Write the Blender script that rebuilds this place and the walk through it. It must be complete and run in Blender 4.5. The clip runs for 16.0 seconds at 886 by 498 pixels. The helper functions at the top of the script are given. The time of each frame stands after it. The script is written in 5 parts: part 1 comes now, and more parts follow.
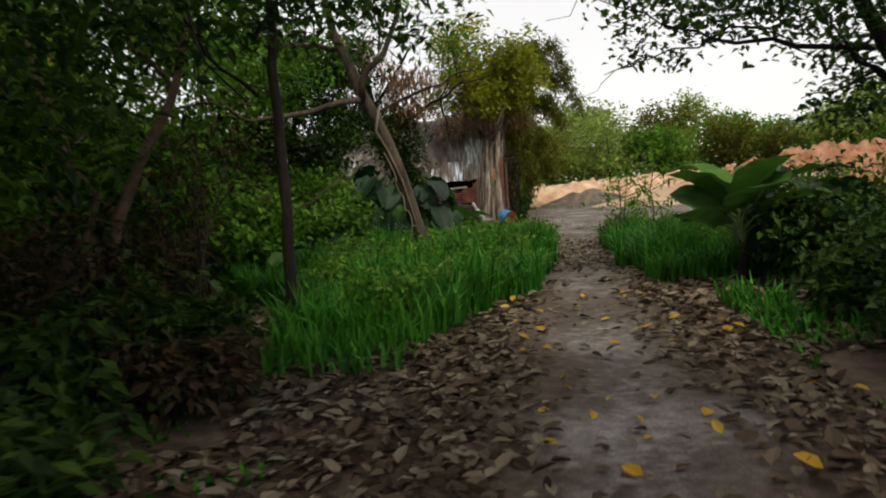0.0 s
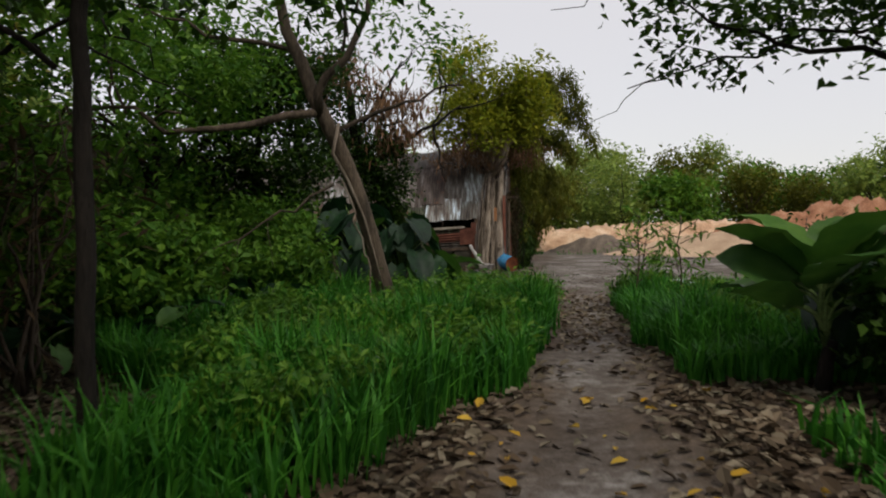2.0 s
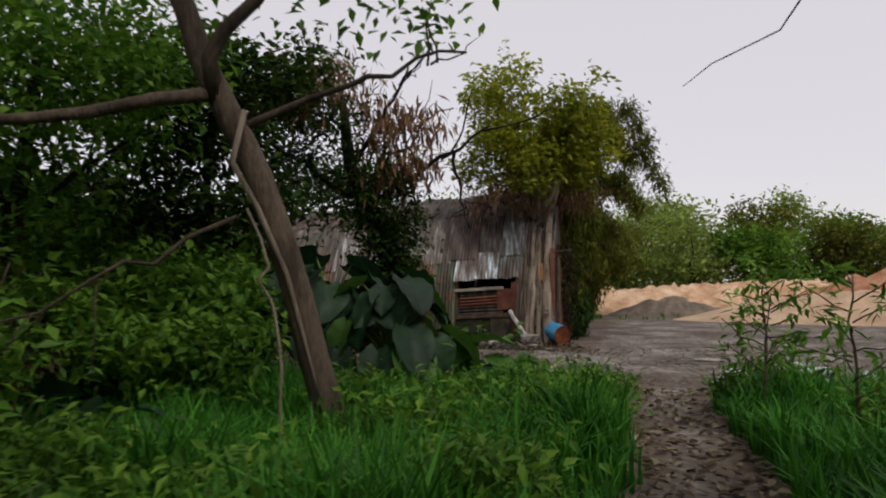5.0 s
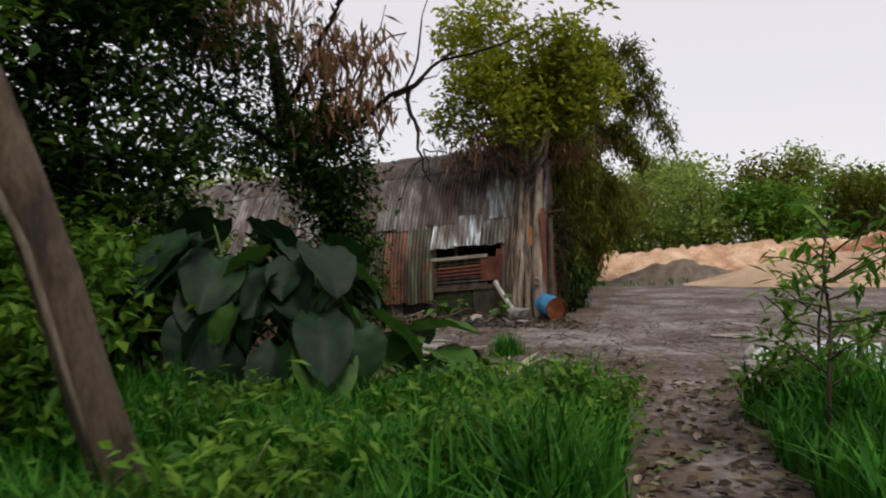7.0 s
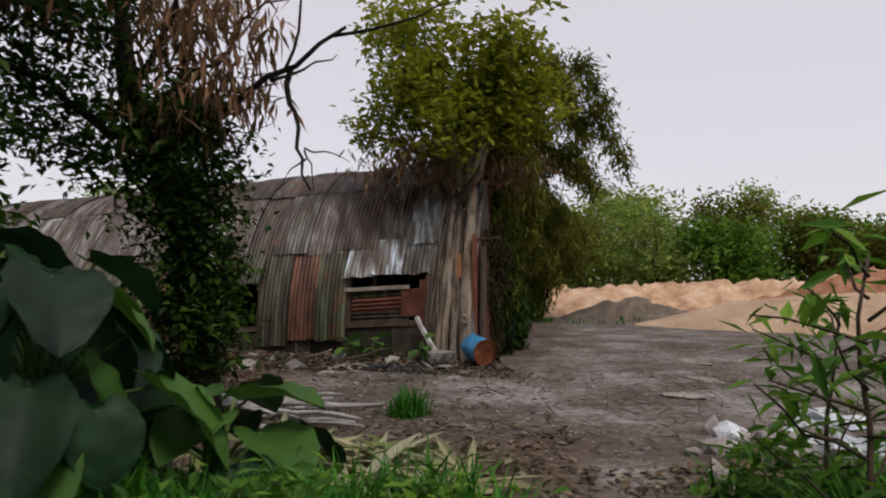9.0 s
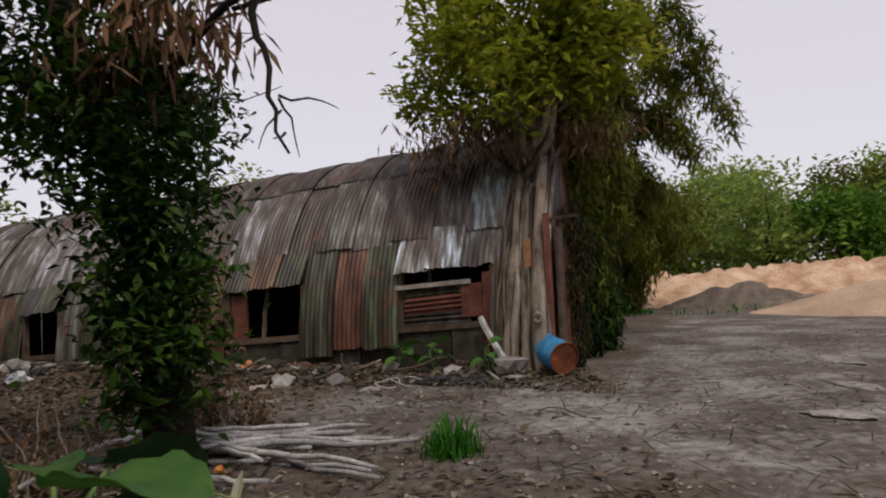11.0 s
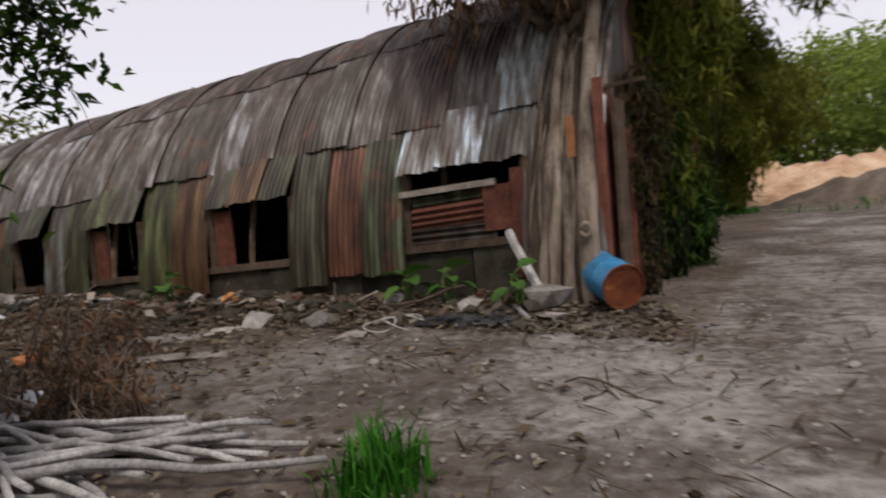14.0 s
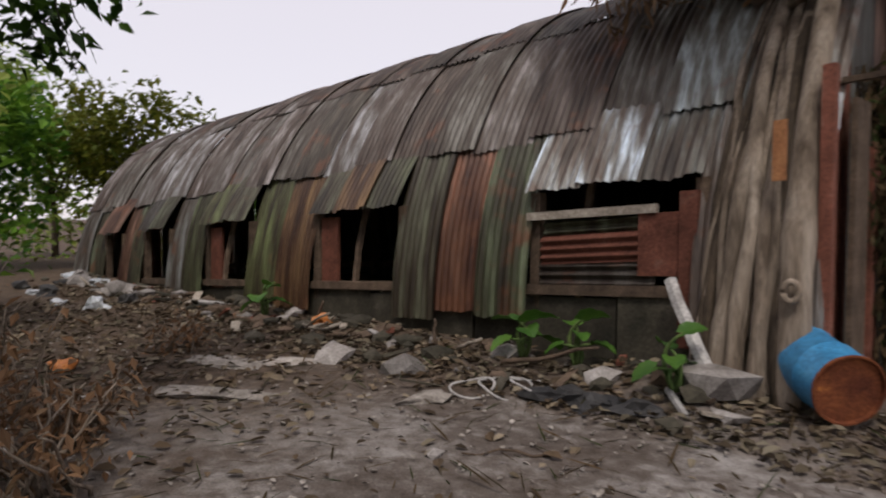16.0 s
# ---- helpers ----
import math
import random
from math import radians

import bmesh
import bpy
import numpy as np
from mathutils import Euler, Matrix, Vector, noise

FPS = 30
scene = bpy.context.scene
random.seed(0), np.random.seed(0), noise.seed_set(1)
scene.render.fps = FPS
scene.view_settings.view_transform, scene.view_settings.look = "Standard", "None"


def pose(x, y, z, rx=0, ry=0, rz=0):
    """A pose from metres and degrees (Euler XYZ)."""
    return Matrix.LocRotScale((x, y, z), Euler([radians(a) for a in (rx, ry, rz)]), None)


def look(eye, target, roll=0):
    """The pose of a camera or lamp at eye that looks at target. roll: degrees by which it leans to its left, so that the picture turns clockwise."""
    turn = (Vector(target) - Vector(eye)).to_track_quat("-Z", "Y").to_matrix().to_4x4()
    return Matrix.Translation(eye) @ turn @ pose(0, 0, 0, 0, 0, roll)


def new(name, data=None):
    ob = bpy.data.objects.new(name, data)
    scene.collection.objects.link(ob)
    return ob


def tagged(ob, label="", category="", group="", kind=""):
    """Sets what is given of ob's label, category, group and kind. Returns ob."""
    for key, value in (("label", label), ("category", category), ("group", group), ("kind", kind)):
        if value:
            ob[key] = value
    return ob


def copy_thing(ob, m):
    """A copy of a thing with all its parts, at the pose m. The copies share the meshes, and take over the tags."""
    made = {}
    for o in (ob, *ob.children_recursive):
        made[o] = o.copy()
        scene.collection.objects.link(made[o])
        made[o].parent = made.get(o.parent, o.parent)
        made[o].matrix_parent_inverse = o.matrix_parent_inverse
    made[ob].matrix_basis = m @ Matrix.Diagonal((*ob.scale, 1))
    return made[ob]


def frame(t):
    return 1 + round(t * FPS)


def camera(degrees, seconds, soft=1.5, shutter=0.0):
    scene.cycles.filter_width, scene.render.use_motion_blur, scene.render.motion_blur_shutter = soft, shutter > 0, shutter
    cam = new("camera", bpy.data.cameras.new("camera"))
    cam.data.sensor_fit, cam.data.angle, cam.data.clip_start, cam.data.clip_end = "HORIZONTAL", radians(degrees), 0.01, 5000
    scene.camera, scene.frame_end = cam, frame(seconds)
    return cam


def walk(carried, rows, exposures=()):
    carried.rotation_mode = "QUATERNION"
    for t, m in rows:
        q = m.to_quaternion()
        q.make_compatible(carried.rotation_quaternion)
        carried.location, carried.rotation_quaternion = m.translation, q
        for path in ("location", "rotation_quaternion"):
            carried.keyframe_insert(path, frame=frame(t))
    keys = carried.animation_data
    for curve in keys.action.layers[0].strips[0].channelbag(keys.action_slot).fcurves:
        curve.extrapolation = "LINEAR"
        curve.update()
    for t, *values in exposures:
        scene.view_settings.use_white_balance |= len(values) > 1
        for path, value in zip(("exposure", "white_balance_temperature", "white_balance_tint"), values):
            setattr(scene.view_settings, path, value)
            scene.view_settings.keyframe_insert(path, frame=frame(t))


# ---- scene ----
cam = camera(65.5, 16.0, 2.0, 0.5)
METRES, EYE, TILT, LEAN, TURN = 18.5, 1.6, -5.1, 3.5, 0.0
ROWS = [
    (0.0, 0.0, 0.0, 0.0, 0.0, 0.0, 0.0),
    (0.5, 0.0088, 0.0336, 0.0044, 0.07, -0.89, -2.66),
    (1.0, 0.0156, 0.0657, 0.0072, 1.3, -1.47, -1.67),
    (1.5, 0.0216, 0.1014, 0.0112, 2.94, -1.02, -2.18),
    (2.0, 0.029, 0.1361, 0.0163, 0.77, 3.03, -2.91),
    (2.5, 0.0254, 0.1659, 0.0197, 15.5, 3.26, -2.96),
    (3.0, 0.0269, 0.2131, 0.0226, 22.5, 6.07, -5.36),
    (3.5, 0.0281, 0.2531, 0.025, 21.1, 6.34, -6.51),
    (4.0, 0.0358, 0.293, 0.0289, 13.0, 5.89, -6.33),
    (4.5, 0.0457, 0.3261, 0.0359, 5.44, 7.83, -3.89),
    (7.0, 0.0789, 0.4801, 0.0512, 6.0, 4.96, -2.07),
    (7.5, 0.0854, 0.5106, 0.0543, 2.54, 4.49, -1.92),
    (8.0, 0.0935, 0.5388, 0.0584, 2.48, 3.52, -2.63),
    (8.5, 0.1008, 0.5683, 0.0625, 3.23, 4.53, -2.5),
    (9.0, 0.1093, 0.5946, 0.0653, 2.38, 7.46, -3.87),
    (11.5, 0.1316, 0.7383, 0.0744, 11.37, 6.35, -1.4),
    (12.0, 0.138, 0.7611, 0.0753, 5.75, 4.15, -0.3),
    (12.5, 0.1411, 0.7859, 0.0761, 3.02, 4.96, -1.78),
    (13.0, 0.1419, 0.8126, 0.0748, 11.12, 0.92, 0.62),
    (13.5, 0.1458, 0.8439, 0.0781, 13.69, -0.46, -2.6),
    (14.0, 0.1444, 0.8707, 0.0828, 18.3, -1.22, 0.1),
    (14.5, 0.1399, 0.8969, 0.0849, 26.46, -0.04, -3.86),
    (15.0, 0.1411, 0.9277, 0.0874, 26.76, 1.89, -4.23),
    (15.5, 0.1346, 0.9516, 0.0865, 27.99, 1.6, -4.95),
    (16.0, 0.1268, 0.9746, 0.0866, 32.4, 0.15, -6.08),
]
walk(cam, [(t, pose(0, 0, EYE, TILT, LEAN, TURN) @ pose(METRES * x, METRES * y, METRES * z, 90 + pitch, roll, yaw)) for t, x, y, z, yaw, pitch, roll in ROWS],
     [(0.0, 0.27, 6900, 1), (1.0, 0.27, 6900, 1), (2.0, -0.1, 6600, 3), (2.5, 0.4, 6600, 2), (3.5, 0.3, 6600, 4), (4.5, -0.2, 6600, 7), (7.0, 0.0, 6600, 7), (9.0, -0.2, 6500, 9), (12.5, -0.15, 6500, 10), (14.0, 0.0, 6500, 10), (16.0, 0.0, 6500, 10)])

# ---- world, sun, exposure ----
world = bpy.data.worlds.new("overcast_sky")
scene.world = world
world.use_nodes = True
wn, wl = world.node_tree.nodes, world.node_tree.links
wn.clear()
sky = wn.new("ShaderNodeTexSky")
sky.sky_type, sky.sun_disc = "NISHITA", False
sky.sun_elevation, sky.sun_rotation = radians(58), radians(150)
bg_sky, bg_cloud, add_bg, w_out = wn.new("ShaderNodeBackground"), wn.new("ShaderNodeBackground"), wn.new("ShaderNodeAddShader"), wn.new("ShaderNodeOutputWorld")
bg_sky.inputs["Strength"].default_value = 0.03
bg_cloud.inputs["Color"].default_value = (0.87, 0.80, 0.84, 1)   # even cloud deck
bg_cloud.inputs["Strength"].default_value = 0.86
wl.new(sky.outputs[0], bg_sky.inputs["Color"])
wl.new(bg_sky.outputs[0], add_bg.inputs[0])
wl.new(bg_cloud.outputs[0], add_bg.inputs[1])
wl.new(add_bg.outputs[0], w_out.inputs["Surface"])
sun = new("sun", bpy.data.lights.new("sun", "SUN"))
sun.data.energy, sun.data.angle, sun.data.color = 1.7, radians(14), (1.0, 0.93, 0.84)
SUN_AZ, SUN_EL = radians(150), radians(58)
sun.matrix_world = look((0, 0, 0), (-math.sin(SUN_AZ) * math.cos(SUN_EL), -math.cos(SUN_AZ) * math.cos(SUN_EL), -math.sin(SUN_EL)))
sun.location = (20, -30, 30)


# ---- materials ----
def nodes_of(name):
    m = bpy.data.materials.new(name)
    m.use_nodes = True
    nt = m.node_tree
    return m, nt.nodes, nt.links, nt.nodes["Principled BSDF"]


def ramp_node(N, stops):
    r = N.new("ShaderNodeValToRGB")
    el = r.color_ramp.elements
    while len(el) < len(stops):
        el.new(0.5)
    for e, (p, c) in zip(el, stops):
        e.position, e.color = p, (*c, 1)
    return r


def coords(N, L, scale=(1, 1, 1), space="position"):
    mp = N.new("ShaderNodeMapping")
    mp.inputs["Scale"].default_value = scale
    if space == "position":
        L.new(N.new("ShaderNodeNewGeometry").outputs["Position"], mp.inputs["Vector"])
    else:
        L.new(N.new("ShaderNodeTexCoord").outputs["Object"], mp.inputs["Vector"])
    return mp


def noise_node(N, L, vec, scale, detail=5, rough=0.6):
    n = N.new("ShaderNodeTexNoise")
    n.inputs["Scale"].default_value, n.inputs["Detail"].default_value, n.inputs["Roughness"].default_value = scale, detail, rough
    L.new(vec.outputs[0], n.inputs["Vector"])
    return n


def mix_node(N, L, a, b, fac, mode="MIX"):
    m = N.new("ShaderNodeMix")
    m.data_type, m.blend_type = "RGBA", mode
    for sock, v in ((m.inputs["Factor"], fac), (m.inputs["A"], a), (m.inputs["B"], b)):
        if hasattr(v, "is_output"):
            L.new(v, sock)
        elif isinstance(v, (int, float)):
            sock.default_value = v
        else:
            sock.default_value = (*v, 1)
    return m.outputs["Result"]


def bump_node(N, L, P, height, strength, dist):
    b = N.new("ShaderNodeBump")
    b.inputs["Strength"].default_value, b.inputs["Distance"].default_value = strength, dist
    L.new(height, b.inputs["Height"])
    L.new(b.outputs[0], P.inputs["Normal"])


def rough_material(name, stops, scale=3.0, fine=40.0, stretch=(1, 1, 1), rough=0.85, metal=0.0, bump=0.5, dist=0.01, vary=0.25, space="position"):
    """Weathered surface: broad patches, fine grain, per-object shift, relief."""
    m, N, L, P = nodes_of(name)
    v = coords(N, L, stretch, space)
    broad, grain = noise_node(N, L, v, scale), noise_node(N, L, v, fine, 4)
    r = ramp_node(N, stops)
    L.new(broad.outputs["Fac"], r.inputs[0])
    g = ramp_node(N, [(0.3, (0.55, 0.55, 0.55)), (0.7, (1.25, 1.25, 1.25))])
    L.new(grain.outputs["Fac"], g.inputs[0])
    c = mix_node(N, L, r.outputs[0], g.outputs[0], 0.8, "MULTIPLY")
    info = N.new("ShaderNodeObjectInfo")
    h = ramp_node(N, [(0, (1 - vary,) * 3), (1, (1 + vary,) * 3)])
    L.new(info.outputs["Random"], h.inputs[0])
    c = mix_node(N, L, c, h.outputs[0], 1.0, "MULTIPLY")
    L.new(c, P.inputs["Base Color"])
    P.inputs["Roughness"].default_value, P.inputs["Metallic"].default_value = rough, metal
    P.inputs["Specular IOR Level"].default_value = 0.2 if rough > 0.7 else 0.5
    bump_node(N, L, P, grain.outputs["Fac"], bump, dist)
    return m


def leaf_material(name, colours, rough=0.5, glow=0.35):
    """Leaves: colour from leaf to leaf, veins of lighter tone, some light passing through."""
    m, N, L, P = nodes_of(name)
    geo = N.new("ShaderNodeNewGeometry")
    r = ramp_node(N, [(i / (len(colours) - 1), c) for i, c in enumerate(colours)])
    L.new(geo.outputs["Random Per Island"], r.inputs[0])
    v = coords(N, L)
    n = noise_node(N, L, v, 1.1, 3)
    g = ramp_node(N, [(0.3, (0.6, 0.65, 0.6)), (0.7, (1.3, 1.25, 1.1))])
    L.new(n.outputs["Fac"], g.inputs[0])
    c = mix_node(N, L, r.outputs[0], g.outputs[0], 1.0, "MULTIPLY")
    L.new(c, P.inputs["Base Color"])
    P.inputs["Roughness"].default_value = rough
    P.inputs["Specular IOR Level"].default_value = 0.15
    t = N.new("ShaderNodeBsdfTranslucent")
    L.new(c, t.inputs["Color"])
    s = N.new("ShaderNodeMixShader")
    s.inputs[0].default_value = glow
    L.new(P.outputs[0], s.inputs[1])
    L.new(t.outputs[0], s.inputs[2])
    L.new(s.outputs[0], N["Material Output"].inputs["Surface"])
    return m


def big_leaf_material(name, low, high):
    """Large glossy leaf blades."""
    m, N, L, P = nodes_of(name)
    v = coords(N, L)
    n, f = noise_node(N, L, v, 4.0), noise_node(N, L, v, 45.0)
    r = ramp_node(N, [(0.35, low), (0.7, high)])
    L.new(n.outputs["Fac"], r.inputs[0])
    info = N.new("ShaderNodeObjectInfo")
    h = ramp_node(N, [(0, (0.7, 0.75, 0.8)), (1, (1.35, 1.3, 1.1))])
    L.new(info.outputs["Random"], h.inputs[0])
    c = mix_node(N, L, r.outputs[0], h.outputs[0], 1.0, "MULTIPLY")
    L.new(c, P.inputs["Base Color"])
    P.inputs["Roughness"].default_value = 0.55
    P.inputs["Specular IOR Level"].default_value = 0.3
    bump_node(N, L, P, f.outputs["Fac"], 0.25, 0.01)
    t = N.new("ShaderNodeBsdfTranslucent")
    L.new(c, t.inputs["Color"])
    s = N.new("ShaderNodeMixShader")
    s.inputs[0].default_value = 0.22
    L.new(P.outputs[0], s.inputs[1])
    L.new(t.outputs[0], s.inputs[2])
    L.new(s.outputs[0], N["Material Output"].inputs["Surface"])
    return m


def ground_material():
    """Trodden earth: pale path and yard, darker leafy soil beside it, by the mesh's own 'trodden' weight."""
    m, N, L, P = nodes_of("ground_earth")
    v = coords(N, L)
    a = N.new("ShaderNodeAttribute")
    a.attribute_name = "trodden"
    n1, n2, n3 = noise_node(N, L, v, 0.8), noise_node(N, L, v, 9.0), noise_node(N, L, v, 70.0, 3)
    soil = ramp_node(N, [(0.3, (0.055, 0.040, 0.028)), (0.55, (0.11, 0.078, 0.055)), (0.75, (0.17, 0.12, 0.085))])
    worn = ramp_node(N, [(0.40, (0.07, 0.053, 0.042)), (0.49, (0.135, 0.112, 0.097)), (0.60, (0.34, 0.315, 0.295))])
    L.new(n2.outputs["Fac"], soil.inputs[0])
    mixn = mix_node(N, L, n1.outputs["Color"], n2.outputs["Color"], 0.4)
    L.new(mixn, worn.inputs[0])
    c = mix_node(N, L, soil.outputs[0], worn.outputs[0], a.outputs["Fac"])
    g = ramp_node(N, [(0.3, (0.6, 0.6, 0.6)), (0.7, (1.25, 1.25, 1.25))])
    L.new(n3.outputs["Fac"], g.inputs[0])
    c = mix_node(N, L, c, g.outputs[0], 0.8, "MULTIPLY")
    L.new(c, P.inputs["Base Color"])
    P.inputs["Roughness"].default_value = 0.95
    P.inputs["Specular IOR Level"].default_value = 0.2
    bump_node(N, L, P, mix_node(N, L, n2.outputs["Color"], n3.outputs["Color"], 0.4), 0.9, 0.04)
    return m


def sheet_material(name, tones, rust, zinc):
    """Corrugated iron: dull zinc, brown rust, moss and red-oxide streaks running down the sheet."""
    m, N, L, P = nodes_of(name)
    v = coords(N, L, (5, 1.5, 0.55))
    flat = coords(N, L)
    info = N.new("ShaderNodeObjectInfo")
    offs = N.new("ShaderNodeVectorMath")
    offs.operation = "MULTIPLY_ADD"
    L.new(info.outputs["Random"], offs.inputs[0])
    offs.inputs[1].default_value = (37, 11, 53)
    L.new(v.outputs[0], offs.inputs[2])
    streak, spot, fine = noise_node(N, L, offs, 1.3, 6), noise_node(N, L, flat, 2.6, 6), noise_node(N, L, v, 14, 4)
    base = ramp_node(N, [(0.32, (0.03, 0.019, 0.014)), (0.43, (0.08, 0.055, 0.042)), (0.54, (0.16, 0.145, 0.13)), (0.70, zinc)])
    L.new(streak.outputs["Fac"], base.inputs[0])
    tone = ramp_node(N, [(q / len(tones), c) for q, c in enumerate(tones)])
    tone.color_ramp.interpolation = "CONSTANT"
    L.new(info.outputs["Random"], tone.inputs[0])
    c = mix_node(N, L, base.outputs[0], tone.outputs[0], 0.92, "MULTIPLY")
    rf = ramp_node(N, [(rust, (0, 0, 0)), (rust + 0.14, (0.85, 0.85, 0.85))])
    L.new(spot.outputs["Fac"], rf.inputs[0])
    c = mix_node(N, L, c, (0.15, 0.058, 0.028), rf.outputs[0])
    g = ramp_node(N, [(0.3, (0.6, 0.6, 0.6)), (0.7, (1.2, 1.2, 1.2))])
    L.new(fine.outputs["Fac"], g.inputs[0])
    c = mix_node(N, L, c, g.outputs[0], 0.7, "MULTIPLY")
    L.new(c, P.inputs["Base Color"])
    P.inputs["Metallic"].default_value, P.inputs["Roughness"].default_value = 0.12, 0.55
    bump_node(N, L, P, fine.outputs["Fac"], 0.3, 0.01)
    return m


GROUND = ground_material()
IRON = sheet_material("iron_mixed", [(0.28, 0.24, 0.20), (0.36, 0.42, 0.24), (0.60, 0.29, 0.17), (0.45, 0.46, 0.42), (0.26, 0.25, 0.23), (0.7, 0.72, 0.7)], 0.56, (0.40, 0.41, 0.42))
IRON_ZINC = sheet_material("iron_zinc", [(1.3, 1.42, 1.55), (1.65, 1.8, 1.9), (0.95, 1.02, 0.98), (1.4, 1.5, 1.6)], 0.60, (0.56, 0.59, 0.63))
IRON_MOSS = sheet_material("iron_mossy", [(0.42, 0.50, 0.17), (0.30, 0.35, 0.16), (0.62, 0.32, 0.12), (0.44, 0.46, 0.30)], 0.62, (0.36, 0.37, 0.33))
IRON_RUST = sheet_material("iron_rusty", [(0.90, 0.28, 0.12), (0.16, 0.16, 0.17), (0.36, 0.46, 0.24), (0.95, 0.40, 0.17), (0.55, 0.58, 0.60)], 0.54, (0.38, 0.37, 0.36))
IRON_RED = sheet_material("iron_red_oxide", [(0.95, 0.32, 0.15), (0.80, 0.36, 0.20), (1.05, 0.45, 0.20)], 0.52, (0.42, 0.36, 0.33))
IRON_ROOF = sheet_material("iron_roof_brown", [(0.38, 0.28, 0.22), (0.52, 0.40, 0.35), (0.30, 0.25, 0.18), (0.58, 0.55, 0.52)], 0.56, (0.38, 0.37, 0.36))
IRON_GREY = sheet_material("iron_roof_grey", [(0.75, 0.70, 0.68), (0.95, 0.95, 0.98), (0.55, 0.52, 0.46), (0.74, 0.66, 0.63)], 0.62, (0.50, 0.50, 0.51))
BARK = rough_material("bark_brown", [(0.3, (0.022, 0.017, 0.012)), (0.7, (0.115, 0.085, 0.06))], 6, 45, (1, 1, 0.25), bump=0.9, dist=0.02)
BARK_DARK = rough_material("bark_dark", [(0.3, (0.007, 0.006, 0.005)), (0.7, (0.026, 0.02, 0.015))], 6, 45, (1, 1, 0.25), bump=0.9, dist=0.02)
BARK_PALE = rough_material("root_pale", [(0.3, (0.10, 0.075, 0.055)), (0.5, (0.24, 0.19, 0.145)), (0.75, (0.38, 0.32, 0.26))], 4, 30, (2, 2, 0.2), bump=0.9, dist=0.02)
DRYWOOD = rough_material("dry_wood", [(0.3, (0.20, 0.165, 0.13)), (0.7, (0.42, 0.37, 0.31))], 5, 40, bump=0.6)
GREYWOOD = rough_material("bleached_pole", [(0.3, (0.24, 0.225, 0.215)), (0.7, (0.52, 0.50, 0.48))], 5, 40, bump=0.6)
TIMBER = rough_material("old_timber", [(0.3, (0.06, 0.042, 0.03)), (0.7, (0.17, 0.12, 0.085))], 6, 50, bump=0.6)
RUST_BOARD = rough_material("red_rust", [(0.3, (0.10, 0.038, 0.025)), (0.6, (0.20, 0.075, 0.05)), (0.8, (0.26, 0.17, 0.13))], 4, 40, rough=0.8)
# colours halved: the shadow on the plinth is put into the concrete
CONCRETE = rough_material("mossy_shaded_concrete", [(0.3, (0.03, 0.028, 0.02)), (0.55, (0.065, 0.057, 0.042)), (0.75, (0.13, 0.115, 0.09))], 2.5, 35, bump=0.6)
STONE = rough_material("grey_rubble", [(0.3, (0.17, 0.15, 0.135)), (0.7, (0.40, 0.37, 0.35))], 5, 50, bump=0.7, vary=0.35)
EARTH = rough_material("orange_earth", [(0.3, (0.34, 0.19, 0.11)), (0.5, (0.58, 0.37, 0.23)), (0.72, (0.74, 0.55, 0.39))], 1.3, 16, bump=0.8, dist=0.05, vary=0.08)
EARTH_TAN = rough_material("tan_earth", [(0.3, (0.36, 0.24, 0.155)), (0.7, (0.55, 0.40, 0.27))], 0.9, 22, bump=0.7, dist=0.03, vary=0.05)
EARTH_RED = rough_material("red_earth", [(0.3, (0.20, 0.085, 0.045)), (0.5, (0.38, 0.18, 0.10)), (0.72, (0.52, 0.30, 0.19))], 1.5, 16, bump=0.8, dist=0.05, vary=0.05)
EARTH_GREY = rough_material("grey_earth", [(0.3, (0.10, 0.08, 0.065)), (0.7, (0.24, 0.19, 0.15))], 2, 22, bump=0.8, dist=0.05, vary=0.05)
BLUE = rough_material("blue_drum_paint", [(0.3, (0.025, 0.15, 0.30)), (0.55, (0.04, 0.23, 0.45)), (0.76, (0.10, 0.30, 0.45))], 5, 40, rough=0.45, bump=0.2, vary=0.0)
RUST = rough_material("orange_rust", [(0.35, (0.10, 0.03, 0.016)), (0.6, (0.22, 0.07, 0.028)), (0.68, (0.50, 0.19, 0.05))], 5, 50, rough=0.9, vary=0.0)
PLASTIC = rough_material("grubby_plastic", [(0.3, (0.38, 0.42, 0.46)), (0.7, (0.72, 0.74, 0.76))], 4, 30, rough=0.4, bump=0.3, vary=0.2)
ORANGE_SCRAP = rough_material("orange_scrap", [(0.3, (0.45, 0.13, 0.03)), (0.7, (0.62, 0.24, 0.06))], 6, 40, rough=0.5)
SCAR = rough_material("torn_bark", [(0.3, (0.22, 0.09, 0.04)), (0.7, (0.42, 0.2, 0.09))], 6, 40)
DARK_SCRAP = rough_material("dark_scrap", [(0.3, (0.012, 0.012, 0.014)), (0.7, (0.05, 0.047, 0.045))], 5, 40, rough=0.7)
LEAF = leaf_material("leaf_green", [(0.035, 0.10, 0.013), (0.085, 0.20, 0.022), (0.16, 0.29, 0.035), (0.045, 0.13, 0.016)])
# darker copy of the green leaf; thicket and canopy shade is in its colour
LEAF_SHADED = leaf_material("leaf_shaded", [(0.009, 0.024, 0.005), (0.024, 0.058, 0.008), (0.06, 0.115, 0.014)])
LEAF_YELLOW = leaf_material("leaf_yellow_green", [(0.17, 0.22, 0.02), (0.28, 0.32, 0.03), (0.36, 0.36, 0.035), (0.13, 0.19, 0.02)], 0.5, 0.42)
LEAF_OLIVE = leaf_material("leaf_olive", [(0.06, 0.085, 0.012), (0.14, 0.15, 0.02), (0.10, 0.12, 0.016), (0.19, 0.18, 0.03)])
